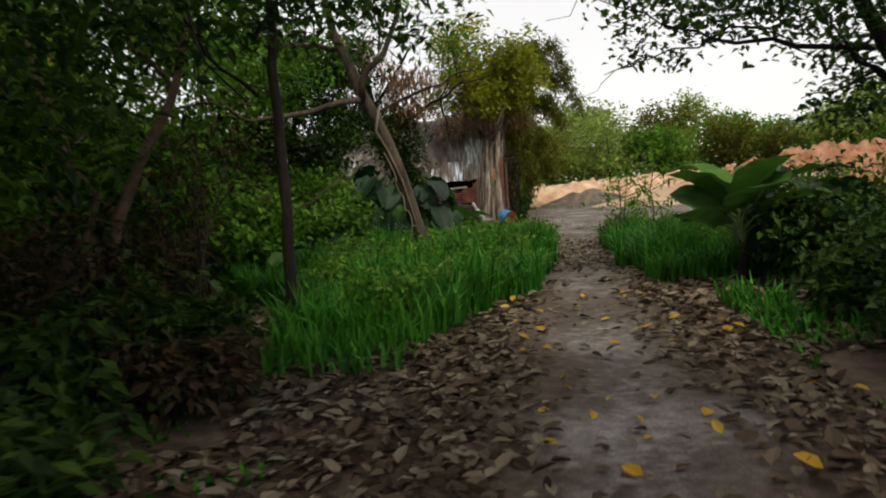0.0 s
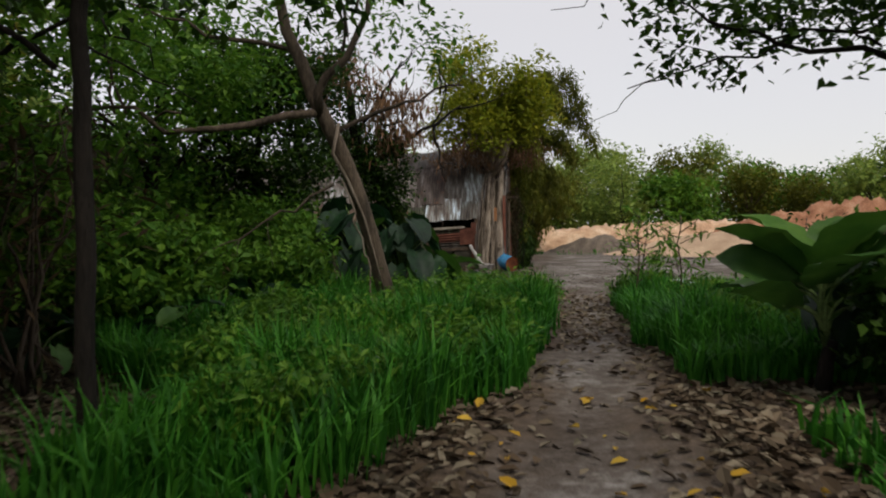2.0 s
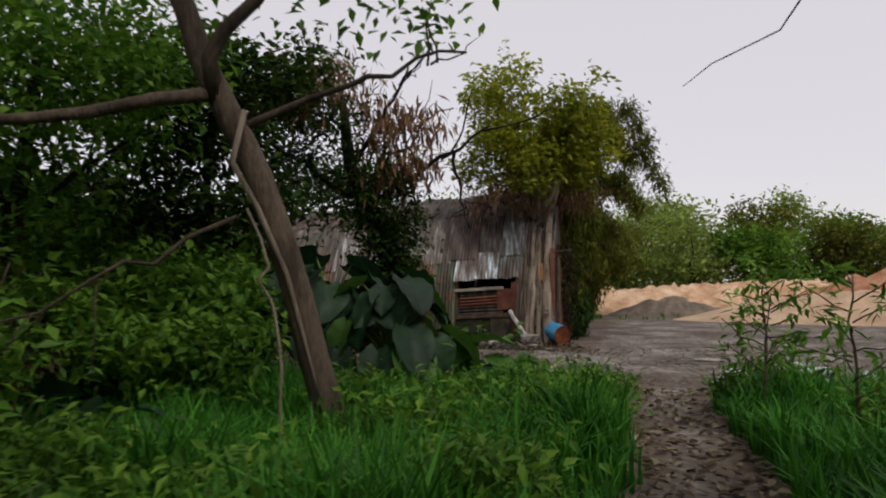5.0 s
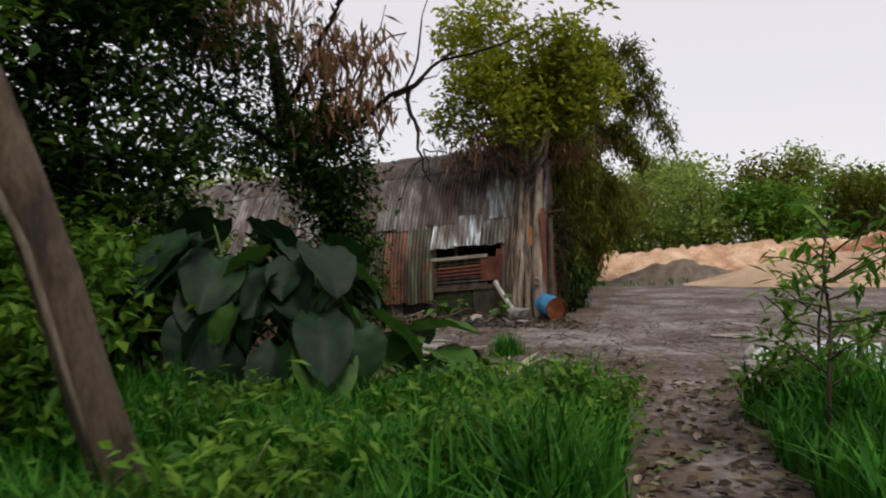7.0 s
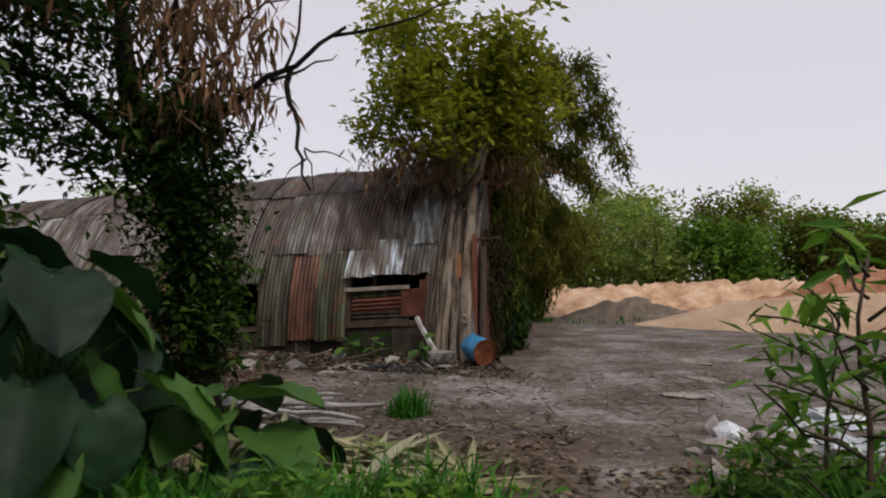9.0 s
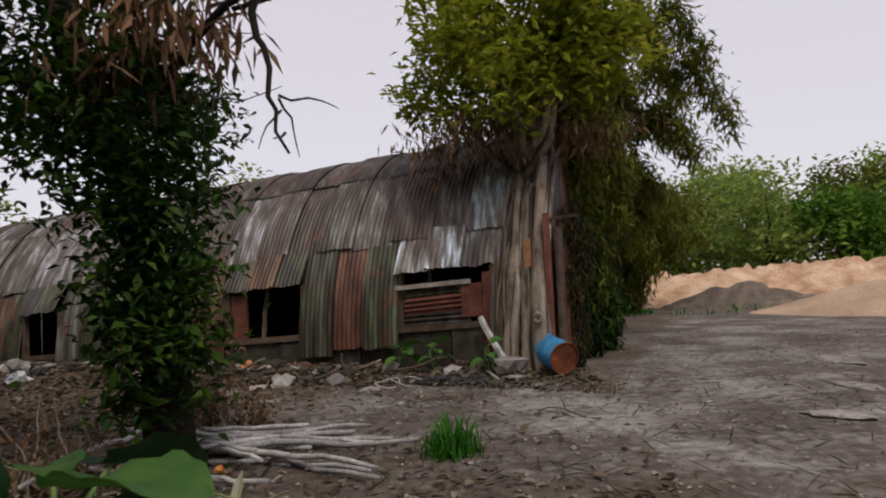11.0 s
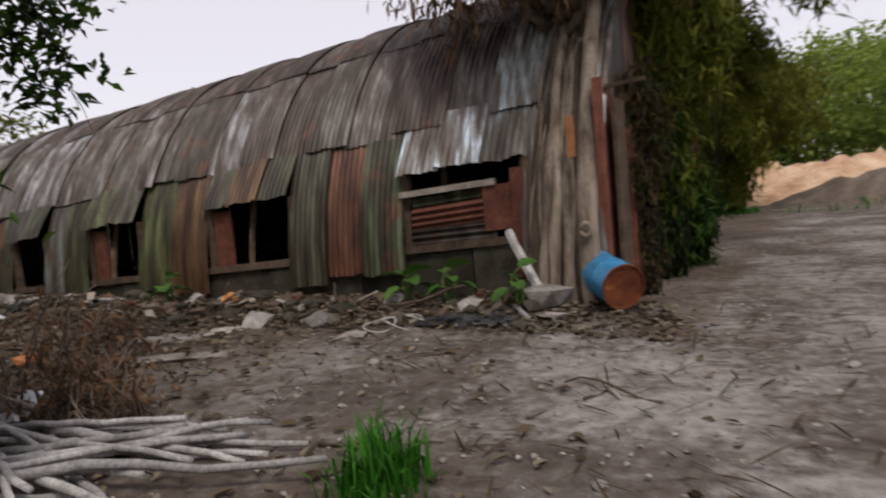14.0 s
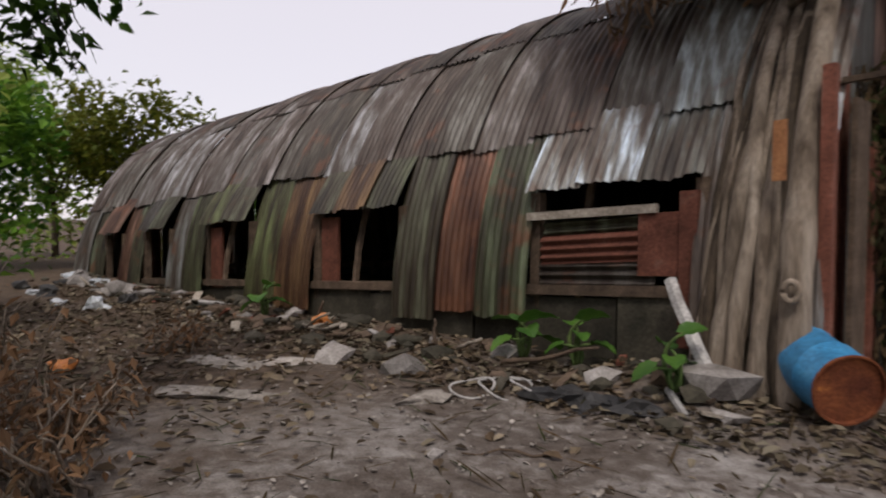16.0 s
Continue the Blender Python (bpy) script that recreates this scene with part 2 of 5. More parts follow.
# far leaves: colour brightened in place of stronger sunlight on the wood
LEAF_FAR_LIT = leaf_material("leaf_far_lit", [(0.13, 0.20, 0.05), (0.24, 0.34, 0.075), (0.32, 0.39, 0.09), (0.11, 0.165, 0.045)], 0.5, 0.42)
LEAF_DEAD = leaf_material("leaf_dead", [(0.16, 0.09, 0.05), (0.22, 0.125, 0.075), (0.12, 0.07, 0.045), (0.27, 0.17, 0.11)], 0.8, 0.2)
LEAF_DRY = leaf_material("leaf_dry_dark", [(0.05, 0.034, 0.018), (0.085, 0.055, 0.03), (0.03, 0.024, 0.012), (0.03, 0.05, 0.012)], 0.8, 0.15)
LITTER = leaf_material("leaf_litter", [(0.035, 0.024, 0.016), (0.08, 0.055, 0.038), (0.13, 0.095, 0.068), (0.26, 0.215, 0.17), (0.055, 0.038, 0.024)], 0.75, 0.08)
CUT_LEAF = leaf_material("cut_stalks", [(0.25, 0.24, 0.12), (0.40, 0.36, 0.24), (0.14, 0.19, 0.06), (0.45, 0.42, 0.32)], 0.6, 0.15)
CHIP = rough_material("pale_chips", [(0.3, (0.13, 0.11, 0.09)), (0.7, (0.42, 0.38, 0.34))], 8, 40)
GRASS = leaf_material("grass_blades", [(0.016, 0.08, 0.010), (0.04, 0.17, 0.018), (0.095, 0.30, 0.034), (0.028, 0.125, 0.014)], 0.5, 0.4)
# dark bluish green blades, darkened further to put deep shade in the colour
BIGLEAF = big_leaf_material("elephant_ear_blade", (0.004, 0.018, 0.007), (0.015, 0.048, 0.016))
BIGLEAF_LIGHT = big_leaf_material("elephant_ear_light", (0.035, 0.10, 0.015), (0.075, 0.16, 0.025))
STALK = rough_material("green_stalk", [(0.3, (0.06, 0.11, 0.03)), (0.7, (0.14, 0.19, 0.06))], 6, 40)

rng = np.random.default_rng(7)


# ---- mesh helpers ----
def mesh_of(name, V, Fc, mat, smooth=False):
    me = bpy.data.meshes.new(name)
    me.from_pydata([tuple(map(float, v)) for v in V], [], [tuple(map(int, f)) for f in Fc])
    me.materials.append(mat)
    if smooth:
        me.polygons.foreach_set("use_smooth", [True] * len(me.polygons))
    me.update()
    return me


def fast_mesh(name, V, Fc, mat, smooth=False):
    """V (n,3), Fc (m,k) arrays."""
    me = bpy.data.meshes.new(name)
    V, Fc = np.asarray(V, np.float32), np.asarray(Fc, np.int32)
    m, k = Fc.shape
    me.vertices.add(len(V))
    me.vertices.foreach_set("co", V.ravel())
    me.loops.add(m * k)
    me.loops.foreach_set("vertex_index", Fc.ravel())
    me.polygons.add(m)
    me.polygons.foreach_set("loop_start", np.arange(m, dtype=np.int32) * k)
    me.polygons.foreach_set("use_smooth", np.full(m, smooth))
    me.materials.append(mat)
    me.update(calc_edges=True)
    me.validate()
    return me


def empty(name, place, label, category, group="", kind=""):
    ob = new(name)
    ob.location = place
    bpy.context.view_layer.update()
    return tagged(ob, label, category, group, kind)


def part(name, me, parent, label="", place=None):
    """A mesh as one part under parent; its vertices are in world metres unless place is given."""
    ob = new(name, me)
    ob.parent = parent
    if place is None:
        root = parent
        off = Vector((0, 0, 0))
        while root is not None:
            off += root.location
            root = root.parent
        ob.matrix_parent_inverse = Matrix.Translation(-off)
    else:
        ob.location = place
    if label:
        ob["label"] = label
    return ob


def tube(points, radii, sides=7):
    """Swept tube through points; returns V, quads (capped by a tip vertex ring)."""
    P = np.array(points, float)
    n = len(P)
    T = np.gradient(P, axis=0)
    T /= np.linalg.norm(T, axis=1)[:, None] + 1e-9
    ref = np.array([0.31, 0.95, 0.05])
    A = np.cross(T, ref)
    A /= np.linalg.norm(A, axis=1)[:, None] + 1e-9
    B = np.cross(T, A)
    ang = np.linspace(0, 2 * np.pi, sides, endpoint=False)
    R = np.asarray(radii, float)
    V = (P[:, None, :] + R[:, None, None] * (np.cos(ang)[None, :, None] * A[:, None, :] + np.sin(ang)[None, :, None] * B[:, None, :])).reshape(-1, 3)
    Q = []
    for i in range(n - 1):
        for j in range(sides):
            k = (j + 1) % sides
            Q.append((i * sides + j, i * sides + k, (i + 1) * sides + k, (i + 1) * sides + j))
    V = np.vstack([V, P[:1], P[-1:]])
    for j in range(sides):
        k = (j + 1) % sides
        Q.append((len(V) - 2, k, j, j))
        Q.append((len(V) - 1, (n - 1) * sides + j, (n - 1) * sides + k, (n - 1) * sides + k))
    return V, Q


def join(pieces):
    V, Fc, o = [], [], 0
    for v, f in pieces:
        V.append(np.asarray(v, float))
        Fc += [tuple(dict.fromkeys(i + o for i in q)) for q in f]
        o += len(v)
    return np.vstack(V), Fc


def wander(a, b, n=8, sway=0.1, seed=0):
    """Points from a to b with a natural wobble."""
    r = np.random.default_rng(seed)
    a, b = np.array(a, float), np.array(b, float)
    s = np.linspace(0, 1, n)[:, None]
    w = np.cumsum(r.normal(0, 1, (n, 3)), axis=0)
    w -= w[0] + (w[-1] - w[0]) * s
    return a + (b - a) * s + w * sway * np.linalg.norm(b - a) / n ** 0.5


def limb(a, b, r0, r1, n=8, sway=0.1, seed=0, sides=7):
    return tube(wander(a, b, n, sway, seed), np.linspace(r0, r1, n), sides)


def leaves(P, size, ratio=0.45, droop=0.3, r=rng, aim=None):
    """Folded two-faced leaves at the points P; returns V, triangles."""
    n = len(P)
    az = r.uniform(0, 2 * np.pi, n)
    el = r.normal(-droop, 0.45, n)
    D = np.stack([np.cos(az) * np.cos(el), np.sin(az) * np.cos(el), np.sin(el)], 1)
    if aim is not None:
        D = D + np.asarray(aim)
        D /= np.linalg.norm(D, axis=1)[:, None]
    S = np.cross(D, r.normal(0, 0.35, (n, 3)) + [0, 0, 1])
    S /= np.linalg.norm(S, axis=1)[:, None] + 1e-9
    U = np.cross(S, D)
    L = (size * r.uniform(0.6, 1.35, n))[:, None]
    W = L * ratio * 0.5
    mid = P + D * L * 0.42
    V = np.stack([P, mid + S * W + U * W * 0.35, mid - S * W + U * W * 0.35, P + D * L - U * W * 0.3], 1).reshape(-1, 3)
    i = np.arange(n)[:, None] * 4
    Fc = np.concatenate([i + [0, 1, 3], i + [0, 3, 2]], 1).reshape(-1, 3)
    return V, Fc


def clumps(centre, radii, n_clump, per, spread, r=rng, hollow=0.45):
    """Leaf points in clumps spread through an uneven ellipsoid."""
    d = r.normal(0, 1, (n_clump, 3))
    d /= np.linalg.norm(d, axis=1)[:, None]
    rad = (hollow + (1 - hollow) * r.uniform(0, 1, n_clump) ** 0.6) * r.uniform(0.75, 1.2, n_clump)
    C = np.array(centre) + d * rad[:, None] * np.array(radii)
    return (C[:, None, :] + r.normal(0, 1, (n_clump, per, 3)) * spread * np.array([1, 1, 0.7])).reshape(-1, 3), C


def foliage(P, size, mat, ratio=0.45, droop=0.3, r=rng, name="crown", aim=None):
    V, Fc = leaves(P, size, ratio, droop, r, aim)
    return fast_mesh(name, V, Fc, mat)


def box_mesh(lo, hi):
    x0, y0, z0 = lo
    x1, y1, z1 = hi
    V = [(x, y, z) for z in (z0, z1) for y in (y0, y1) for x in (x0, x1)]
    return V, [(0, 2, 3, 1), (4, 5, 7, 6), (0, 1, 5, 4), (2, 6, 7, 3), (0, 4, 6, 2), (1, 3, 7, 5)]


def lump(place, size, mat, name, seed, rough=0.35):
    """An uneven rock or heap as a mesh round place."""
    bm = bmesh.new()
    bmesh.ops.create_icosphere(bm, subdivisions=2 if rough > 0.5 else 1, radius=1)
    for v in bm.verts:
        k = 1 + 1.6 * rough * noise.noise(v.co * 1.3 + Vector((seed * 7.1, 0, 0))) + 0.15 * noise.noise(v.co * 4 + Vector((0, seed, 0)))
        v.co = Vector((v.co.x * size[0] * k, v.co.y * size[1] * k, max(v.co.z * k, -0.35) * size[2]))
    me = bpy.data.meshes.new(name)
    bm.to_mesh(me)
    bm.free()
    me.materials.append(mat)
    return me


# ---- the lie of the land ----
def path_x(y):
    """Middle of the trodden path."""
    return float(np.interp(y, [-30, 0, 3, 7, 12, 15, 18, 21, 26], [-1.0, 0.6, 0.88, 1.38, 2.45, 2.9, 3.6, 4.2, 6.0]))


SHED = np.array([2.0, 23.3])
SU, SV = np.array([-1.0, 0.2]) / 1.0198, np.array([0.2, 1.0]) / 1.0198


def shed_uv(x, y):
    d = np.array([x, y]) - SHED
    return d @ SU, d @ SV


def gz(x, y):
    s = min(max((y - 9) / 9, 0), 1)
    z = 0.28 - 0.14 * s * s * (3 - 2 * s)
    near = max(0.0, 1 - math.hypot(x, y - 15) / 60)
    z += near * (0.035 * noise.noise((x * 0.6, y * 0.6, 1)) + 0.015 * noise.noise((x * 3, y * 3, 5)))
    if y < 18:
        z -= 0.05 * math.exp(-((x - path_x(y)) / 0.5) ** 2)
    u, v = shed_uv(x, y)
    if -1 < u < 16:
        z += 0.22 * math.exp(-((v + 0.1) / 0.7) ** 2) * min(1, u + 1) * (0.7 + 0.5 * noise.noise((x * 1.3, y * 1.3, 9)))
    return z


def trodden(x, y):
    """How far feet and wheels have bared the soil, 0 to 1."""
    w = 0.45 * noise.noise((x * 0.7, y * 0.7, 3)) + 0.25 * noise.noise((x * 2.6, y * 2.6, 5))
    p = math.exp(-(((x - path_x(y)) / (0.42 + 0.25 * noise.noise((0, y, 2)))) ** 2)) * (1 if y < 19 else 0)
    yard = 0
    if y > 15:
        yard = min(1, max(0, (y - 16.5) / 3)) * min(1, max(0, (x + 1.5) / 2.5 + 0.3))
        u, v = shed_uv(x, y)
        if v > -1.2 and u > -1:
            yard *= 0.35
    return min(1, max(0, max(p, yard) + w * (1 if p + yard > 0.1 else 0.3)))


def build_ground():
    fine = [np.arange(-12, 14.01, 0.16), np.arange(-3, 27.01, 0.16)]
    xs = np.concatenate([[-2000, -600, -200, -90, -50, -30, -20, -15], fine[0], [16, 19, 23, 30, 45, 90, 200, 600, 2000]])
    ys = np.concatenate([[-2000, -600, -200, -80, -40, -20, -10, -6], fine[1], [28, 29, 31, 33, 36, 40, 46, 60, 90, 200, 600, 2000]])
    V = np.array([(x, y, gz(x, y)) for y in ys for x in xs])
    nx = len(xs)
    i = (np.arange(len(ys) - 1)[:, None] * nx + np.arange(nx - 1)[None, :]).ravel()
    me = fast_mesh("ground", V, np.stack([i, i + 1, i + nx + 1, i + nx], 1), GROUND, True)
    at = me.attributes.new("trodden", "FLOAT", "POINT")
    at.data.foreach_set("value", [trodden(v[0], v[1]) for v in V])
    tagged(new("ground", me), "trodden brown earth path opening into a bare dirt yard", "ground", kind="structure")


build_ground()


# ---- earth banks beyond the yard ----
def bank(name, line, width, heights, mat, label, seed, rough=0.25, step=0.2):
    """A long heap of dug earth along a line, with a lumpy crest."""
    line = np.array(line, float)
    seg = np.linalg.norm(np.diff(line, axis=0), axis=1)
    s = np.concatenate([[0], np.cumsum(seg)])
    n = int(s[-1] / step)
    V, m = [], 19
    for i in range(n + 1):
        d = s[-1] * i / n
        p = np.array([np.interp(d, s, line[:, 0]), np.interp(d, s, line[:, 1])])
        q = np.array([np.interp(d + 0.1, s, line[:, 0]), np.interp(d + 0.1, s, line[:, 1])]) - np.array([np.interp(d - 0.1, s, line[:, 0]), np.interp(d - 0.1, s, line[:, 1])])
        q /= np.linalg.norm(q)
        nrm = np.array([-q[1], q[0]])
        h = np.interp(d, s, heights)
        for j in range(m):
            t = j / (m - 1) * 2 - 1
            x, y = p + nrm * t * width
            prof = max(0, math.cos(t * math.pi / 2)) ** 1.3
            k = 1 + rough * (0.7 * noise.noise((x * 0.33, y * 0.33, seed)) + 0.6 * noise.noise((x * 1.1 + 3, y * 1.7, seed + 2)) + 0.6 * noise.noise((x * 2.9, y * 2.9, seed + 4)) + 0.4 * noise.noise((x * 6, y * 6, seed)))
            V.append((x, y, gz(x, y) - 0.06 + h * prof * k))
    i = (np.arange(n)[:, None] * m + np.arange(m - 1)[None, :]).ravel()
    tagged(new(name, fast_mesh(name, V, np.stack([i, i + m, i + m + 1, i + 1], 1), mat, True)), label, "earth bank")


bank("earth_bank", [(3.2, 43), (9, 42), (16, 41), (24, 40), (34, 38)], 3.0, [1.0, 1.35, 1.5, 2.0, 2.3], EARTH, "orange dug earth heaped in a long bank beyond the yard", 3, 0.3)
bank("earth_mound", [(8.5, 37.5), (11, 35.5), (14, 34.0), (18, 33)], 3.2, [0.0, 0.9, 1.25, 1.2], EARTH_TAN, "smooth tan earth mound at the far edge of the yard", 8, 0.10)
bank("earth_mound", [(12.5, 40), (17, 38.0), (22, 36), (28, 35)], 2.6, [0.6, 1.9, 2.5, 2.5], EARTH_RED, "tall reddish earth heap beside the tan mound", 11, 0.3)
bank("earth_mound", [(5.5, 38.8), (8, 37.8), (10.5, 37.2)], 1.3, [0.2, 0.85, 0.2], EARTH_GREY, "low grey weedy earth ridge in front of the orange bank", 15, 0.4)


# ---- far woods ----
def woods_tree(seed, h, wide, mat):
    r = np.random.default_rng(seed)
    root = empty("woods_tree", (0, 0, 0), "leafy green tree in the wood round the yard", "tree", "trees of the far wood")
    pieces = [limb((0, 0, -0.1), (r.normal(0, 0.3), r.normal(0, 0.3), h * 0.55), 0.16, 0.08, 6, 0.08, seed, 6)]
    pts = []
    for k in range(7):
        a, zz = r.uniform(0, 6.28), h * r.uniform(0.3, 0.88)
        c = np.array((math.cos(a) * wide * r.uniform(0.2, 0.75), math.sin(a) * wide * r.uniform(0.2, 0.75), zz))
        pieces.append(limb((0, 0, h * 0.28), c, 0.07, 0.02, 5, 0.1, seed + k, 5))
        P, _ = clumps(c, (wide * 0.55, wide * 0.55, h * 0.17), 24, 16, 0.17 * wide, r, 0.3)
        pts.append(P)
    P, _ = clumps((0, 0, h * 0.2), (wide * 0.9, wide * 0.9, h * 0.2), 34, 14, 0.22 * wide, r, 0.3)
    P[:, 2] = np.maximum(P[:, 2], 0.05)
    pts.append(P)
    part("trunk", mesh_of("trunk", *join(pieces), BARK, True), root)
    part("crown", foliage(np.vstack(pts), 0.34, mat, 0.6, 0.2, r), root)
    return root


wood_kinds = [woods_tree(31, 7.0, 2.6, LEAF_FAR_LIT), woods_tree(32, 6.2, 3.0, LEAF_FAR_LIT), woods_tree(33, 7.6, 2.4, LEAF_OLIVE), woods_tree(34, 5.6, 2.8, LEAF)]
spots = []
wr = np.random.default_rng(5)
for row, (y0, n, x0, x1) in enumerate(((47, 19, -4, 48), (53, 17, -8, 56), (60, 14, -14, 62))):
    for i in range(n):
        x = x0 + (x1 - x0) * (i + wr.uniform(-0.35, 0.35)) / (n - 1)
        spots.append((x, y0 + wr.uniform(-1.8, 1.8) - 0.12 * max(0, x - 10), wr.uniform(0.7, 1.05) * (1 + 0.08 * row)))
for x, y, s in ((-13, 34, 0.6), (-16, 30, 0.75), (-17, 26.5, 0.9), (-20.5, 20, 1.0), (-14, 38, 0.8), (-22, 31, 0.9), (-1, 44, 0.75), (-11, 44, 0.9), (-17.5, 23.5, 0.85), (-17, 17, 1.0), (-9.5, 17, 1.05), (-10, 13.5, 1.2), (-9, 10, 1.1), (-8.5, 7, 1.15), (-9.5, 20, 0.9), (-6.5, 20.3, 0.55), (-15, 11, 1.0), (-14, 5, 1.0), (24, 26, 1.0), (25, 18, 1.0), (22, 11, 1.0), (19, 4, 1.0)):
    spots.append((x, y, s))
for i, (x, y, s) in enumerate(spots):
    k = wood_kinds[int(wr.integers(0, 4))] if i > 3 else wood_kinds[i]
    m = Matrix.LocRotScale((x, y, gz(x, y)), Euler((0, 0, wr.uniform(0, 6.28))), (s, s, s * wr.uniform(0.9, 1.1)))
    if i < 4:
        k.matrix_basis = m
    else:
        copy_thing(k, Matrix.Identity(4)).matrix_basis = m


# ---- the shed ----
SAG, RV, RH, LEN = 0.056, 3.0, 3.64, 14.2


def S(u, v, w):
    p = SHED + SU * u + SV * v
    return (p[0], p[1], w - SAG * u)


def arc(a):
    return RV - RV * math.cos(a), 0.62 + RH * math.sin(a)


def arc_at(w):
    return math.asin((w - 0.62) / RH)


shed = empty("corrugated_shed", S(LEN / 2, 0, 0.3), "long derelict arched shed of rusty corrugated iron sheets", "shed")


def sheet(u0, u1, a0, a1, lift, seed, steps=7, ragged=0.03, flip=1, flare=0.0, mat=IRON):
    """One corrugated sheet bent to the arch; ridges run down the slope. Ragged lower edge."""
    r = np.random.default_rng(seed)
    pitch = 0.085
    n = max(8, int((u1 - u0) / pitch * 5))
    V = []
    tilt = r.normal(0, 0.012)
    for i in range(steps + 1):
        for j in range(n + 1):
            u = u0 + (u1 - u0) * j / n
            jag = ragged * noise.noise((u * 5, seed, 0)) if i == 0 else 0
            a = a0 + (a1 - a0) * i / steps + (jag + tilt * (u - u0)) * 0.3
            v, w = arc(a)
            off = lift + 0.016 * math.sin(u / pitch * 2 * math.pi) + 0.03 * noise.noise((u * 0.8, w * 0.8, seed * 0.13))
            off += flare * (1 - i / steps)
            nv, nw = -math.cos(a), math.sin(a)
            V.append(S(u, v + nv * off, w + nw * off) if flip > 0 else S(u, 2 * RV - v - nv * off, w + nw * off))
    m = n + 1
    i = (np.arange(steps)[:, None] * m + np.arange(n)[None, :]).ravel()
    return fast_mesh("roof_sheet", V, np.stack([i, i + 1, i + m + 1, i + m], 1), mat, True)


WINDOWS = [(0.85, 2.42), (4.2, 5.8), (7.35, 8.65), (9.9, 10.95), (11.9, 12.75)]
TOPW = 1.80
a_low, a_win, a_seam, a_seam2 = arc_at(0.72), arc_at(TOPW), arc_at(2.42), 0.98
sr = np.random.default_rng(11)
u, k = 0.0, 0
edges = sorted({0.0, LEN, *[e for w in WINDOWS for e in w]})
cuts = []
for e0, e1 in zip(edges[:-1], edges[1:]):
    n = max(1, round((e1 - e0) / 0.62))
    cuts += [(e0 + (e1 - e0) * i / n, e0 + (e1 - e0) * (i + 1) / n) for i in range(n)]


def wall_metal(u, k):
    """Silvery sheets over the first window, red and black ones beside it, mossy ones further on."""
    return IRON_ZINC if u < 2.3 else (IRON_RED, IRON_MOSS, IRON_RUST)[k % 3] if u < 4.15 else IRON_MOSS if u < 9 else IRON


for u0, u1 in cuts:
    k += 1
    win = any(w0 - 0.01 <= u0 and u1 <= w1 + 0.01 for w0, w1 in WINDOWS)
    flare = 0.16 if win else 0.0
    a0 = a_win if win else a_low + sr.uniform(-0.02, 0.02)
    part("wall_sheet", sheet(u0 - 0.02, u1 + 0.04, a0, a_seam + 0.03, 0.02 + (k % 2) * 0.028, k, 6 if win else 7, 0.05, flare=flare, mat=wall_metal(u0, k)), shed)
u = 0.0
while u < LEN:
    k += 1
    w = sr.uniform(0.58, 0.72)
    end = min(u + w, LEN)
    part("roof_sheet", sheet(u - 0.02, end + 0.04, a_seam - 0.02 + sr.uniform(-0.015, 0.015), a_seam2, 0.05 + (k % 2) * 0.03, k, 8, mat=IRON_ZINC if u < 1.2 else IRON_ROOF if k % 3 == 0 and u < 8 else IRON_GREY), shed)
    part("roof_sheet", sheet(u - 0.02, end + 0.04, a_seam2 - 0.03, math.pi / 2 + 0.02, 0.07 + (k % 2) * 0.03, k + 200, 7, mat=IRON_ROOF if u < 7 or k % 2 else IRON_GREY), shed)
    u = end
for i in range(7):
    part("roof_sheet", sheet(i * LEN / 7 - 0.02, (i + 1) * LEN / 7 + 0.02, a_low, math.pi / 2 + 0.02, 0.05, 500 + i, 12, flip=-1), shed, "rusty sheets of the rear slope")


def slab(u0, u1, v0, v1, w0, w1):
    V = [S(u, v, w) for w in (w0, w1) for v in (v0, v1) for u in (u0, u1)]
    return V, [(0, 1, 3, 2), (4, 6, 7, 5), (0, 4, 5, 1), (2, 3, 7, 6), (0, 2, 6, 4), (1, 5, 7, 3)]


def shed_part(name, V_F, mat, label=""):
    return part(name, mesh_of(name, *V_F, mat), shed, label)


for i in range(9):
    a, b = LEN * i / 9, LEN * (i + 1) / 9 - 0.03
    shed_part("plinth", slab(a, b, 0.06 + 0.02 * (i % 2), 0.26, -0.2, 0.93 - 0.02 * (i % 3)), CONCRETE, "mossy concrete plinth block under the sheets, its colour darkened for shade")
shed_part("plinth", slab(0, LEN, 5.75, 5.95, -0.2, 0.93), CONCRETE)
shed_part("inner_floor", slab(0.1, LEN - 0.1, 0.3, 5.7, -0.2, 0.55), CONCRETE)
# end walls: fan of vertical sheets under the arch
for end, uu in ((0, 0.02), (1, LEN - 0.06)):
    n = 10
    for i in range(n):
        v0, v1 = 2 * RV * i / n, 2 * RV * (i + 1) / n - 0.01

        def top(v):
            return 0.62 + RH * math.sqrt(max(0, 1 - ((v - RV) / RV) ** 2)) - 0.02
        V, m = [], 25
        for j in range(m):
            v = v0 + (v1 - v0) * j / (m - 1)
            o = uu + 0.015 * math.sin(v / 0.085 * 2 * math.pi) - 0.012 * (i % 2)
            V += [S(o, v, 0.15), S(o, v, 0.15 + (max(top(v), 0.9) - 0.15) * 0.5), S(o, v, max(top(v), 0.9))]
        Fc = [(3 * j + q, 3 * j + 3 + q, 3 * j + 4 + q, 3 * j + 1 + q) for j in range(m - 1) for q in (0, 1)]
        part("gable_sheet", mesh_of("gable_sheet", V, Fc, IRON if (i + end) % 3 else RUST_BOARD, True), shed)
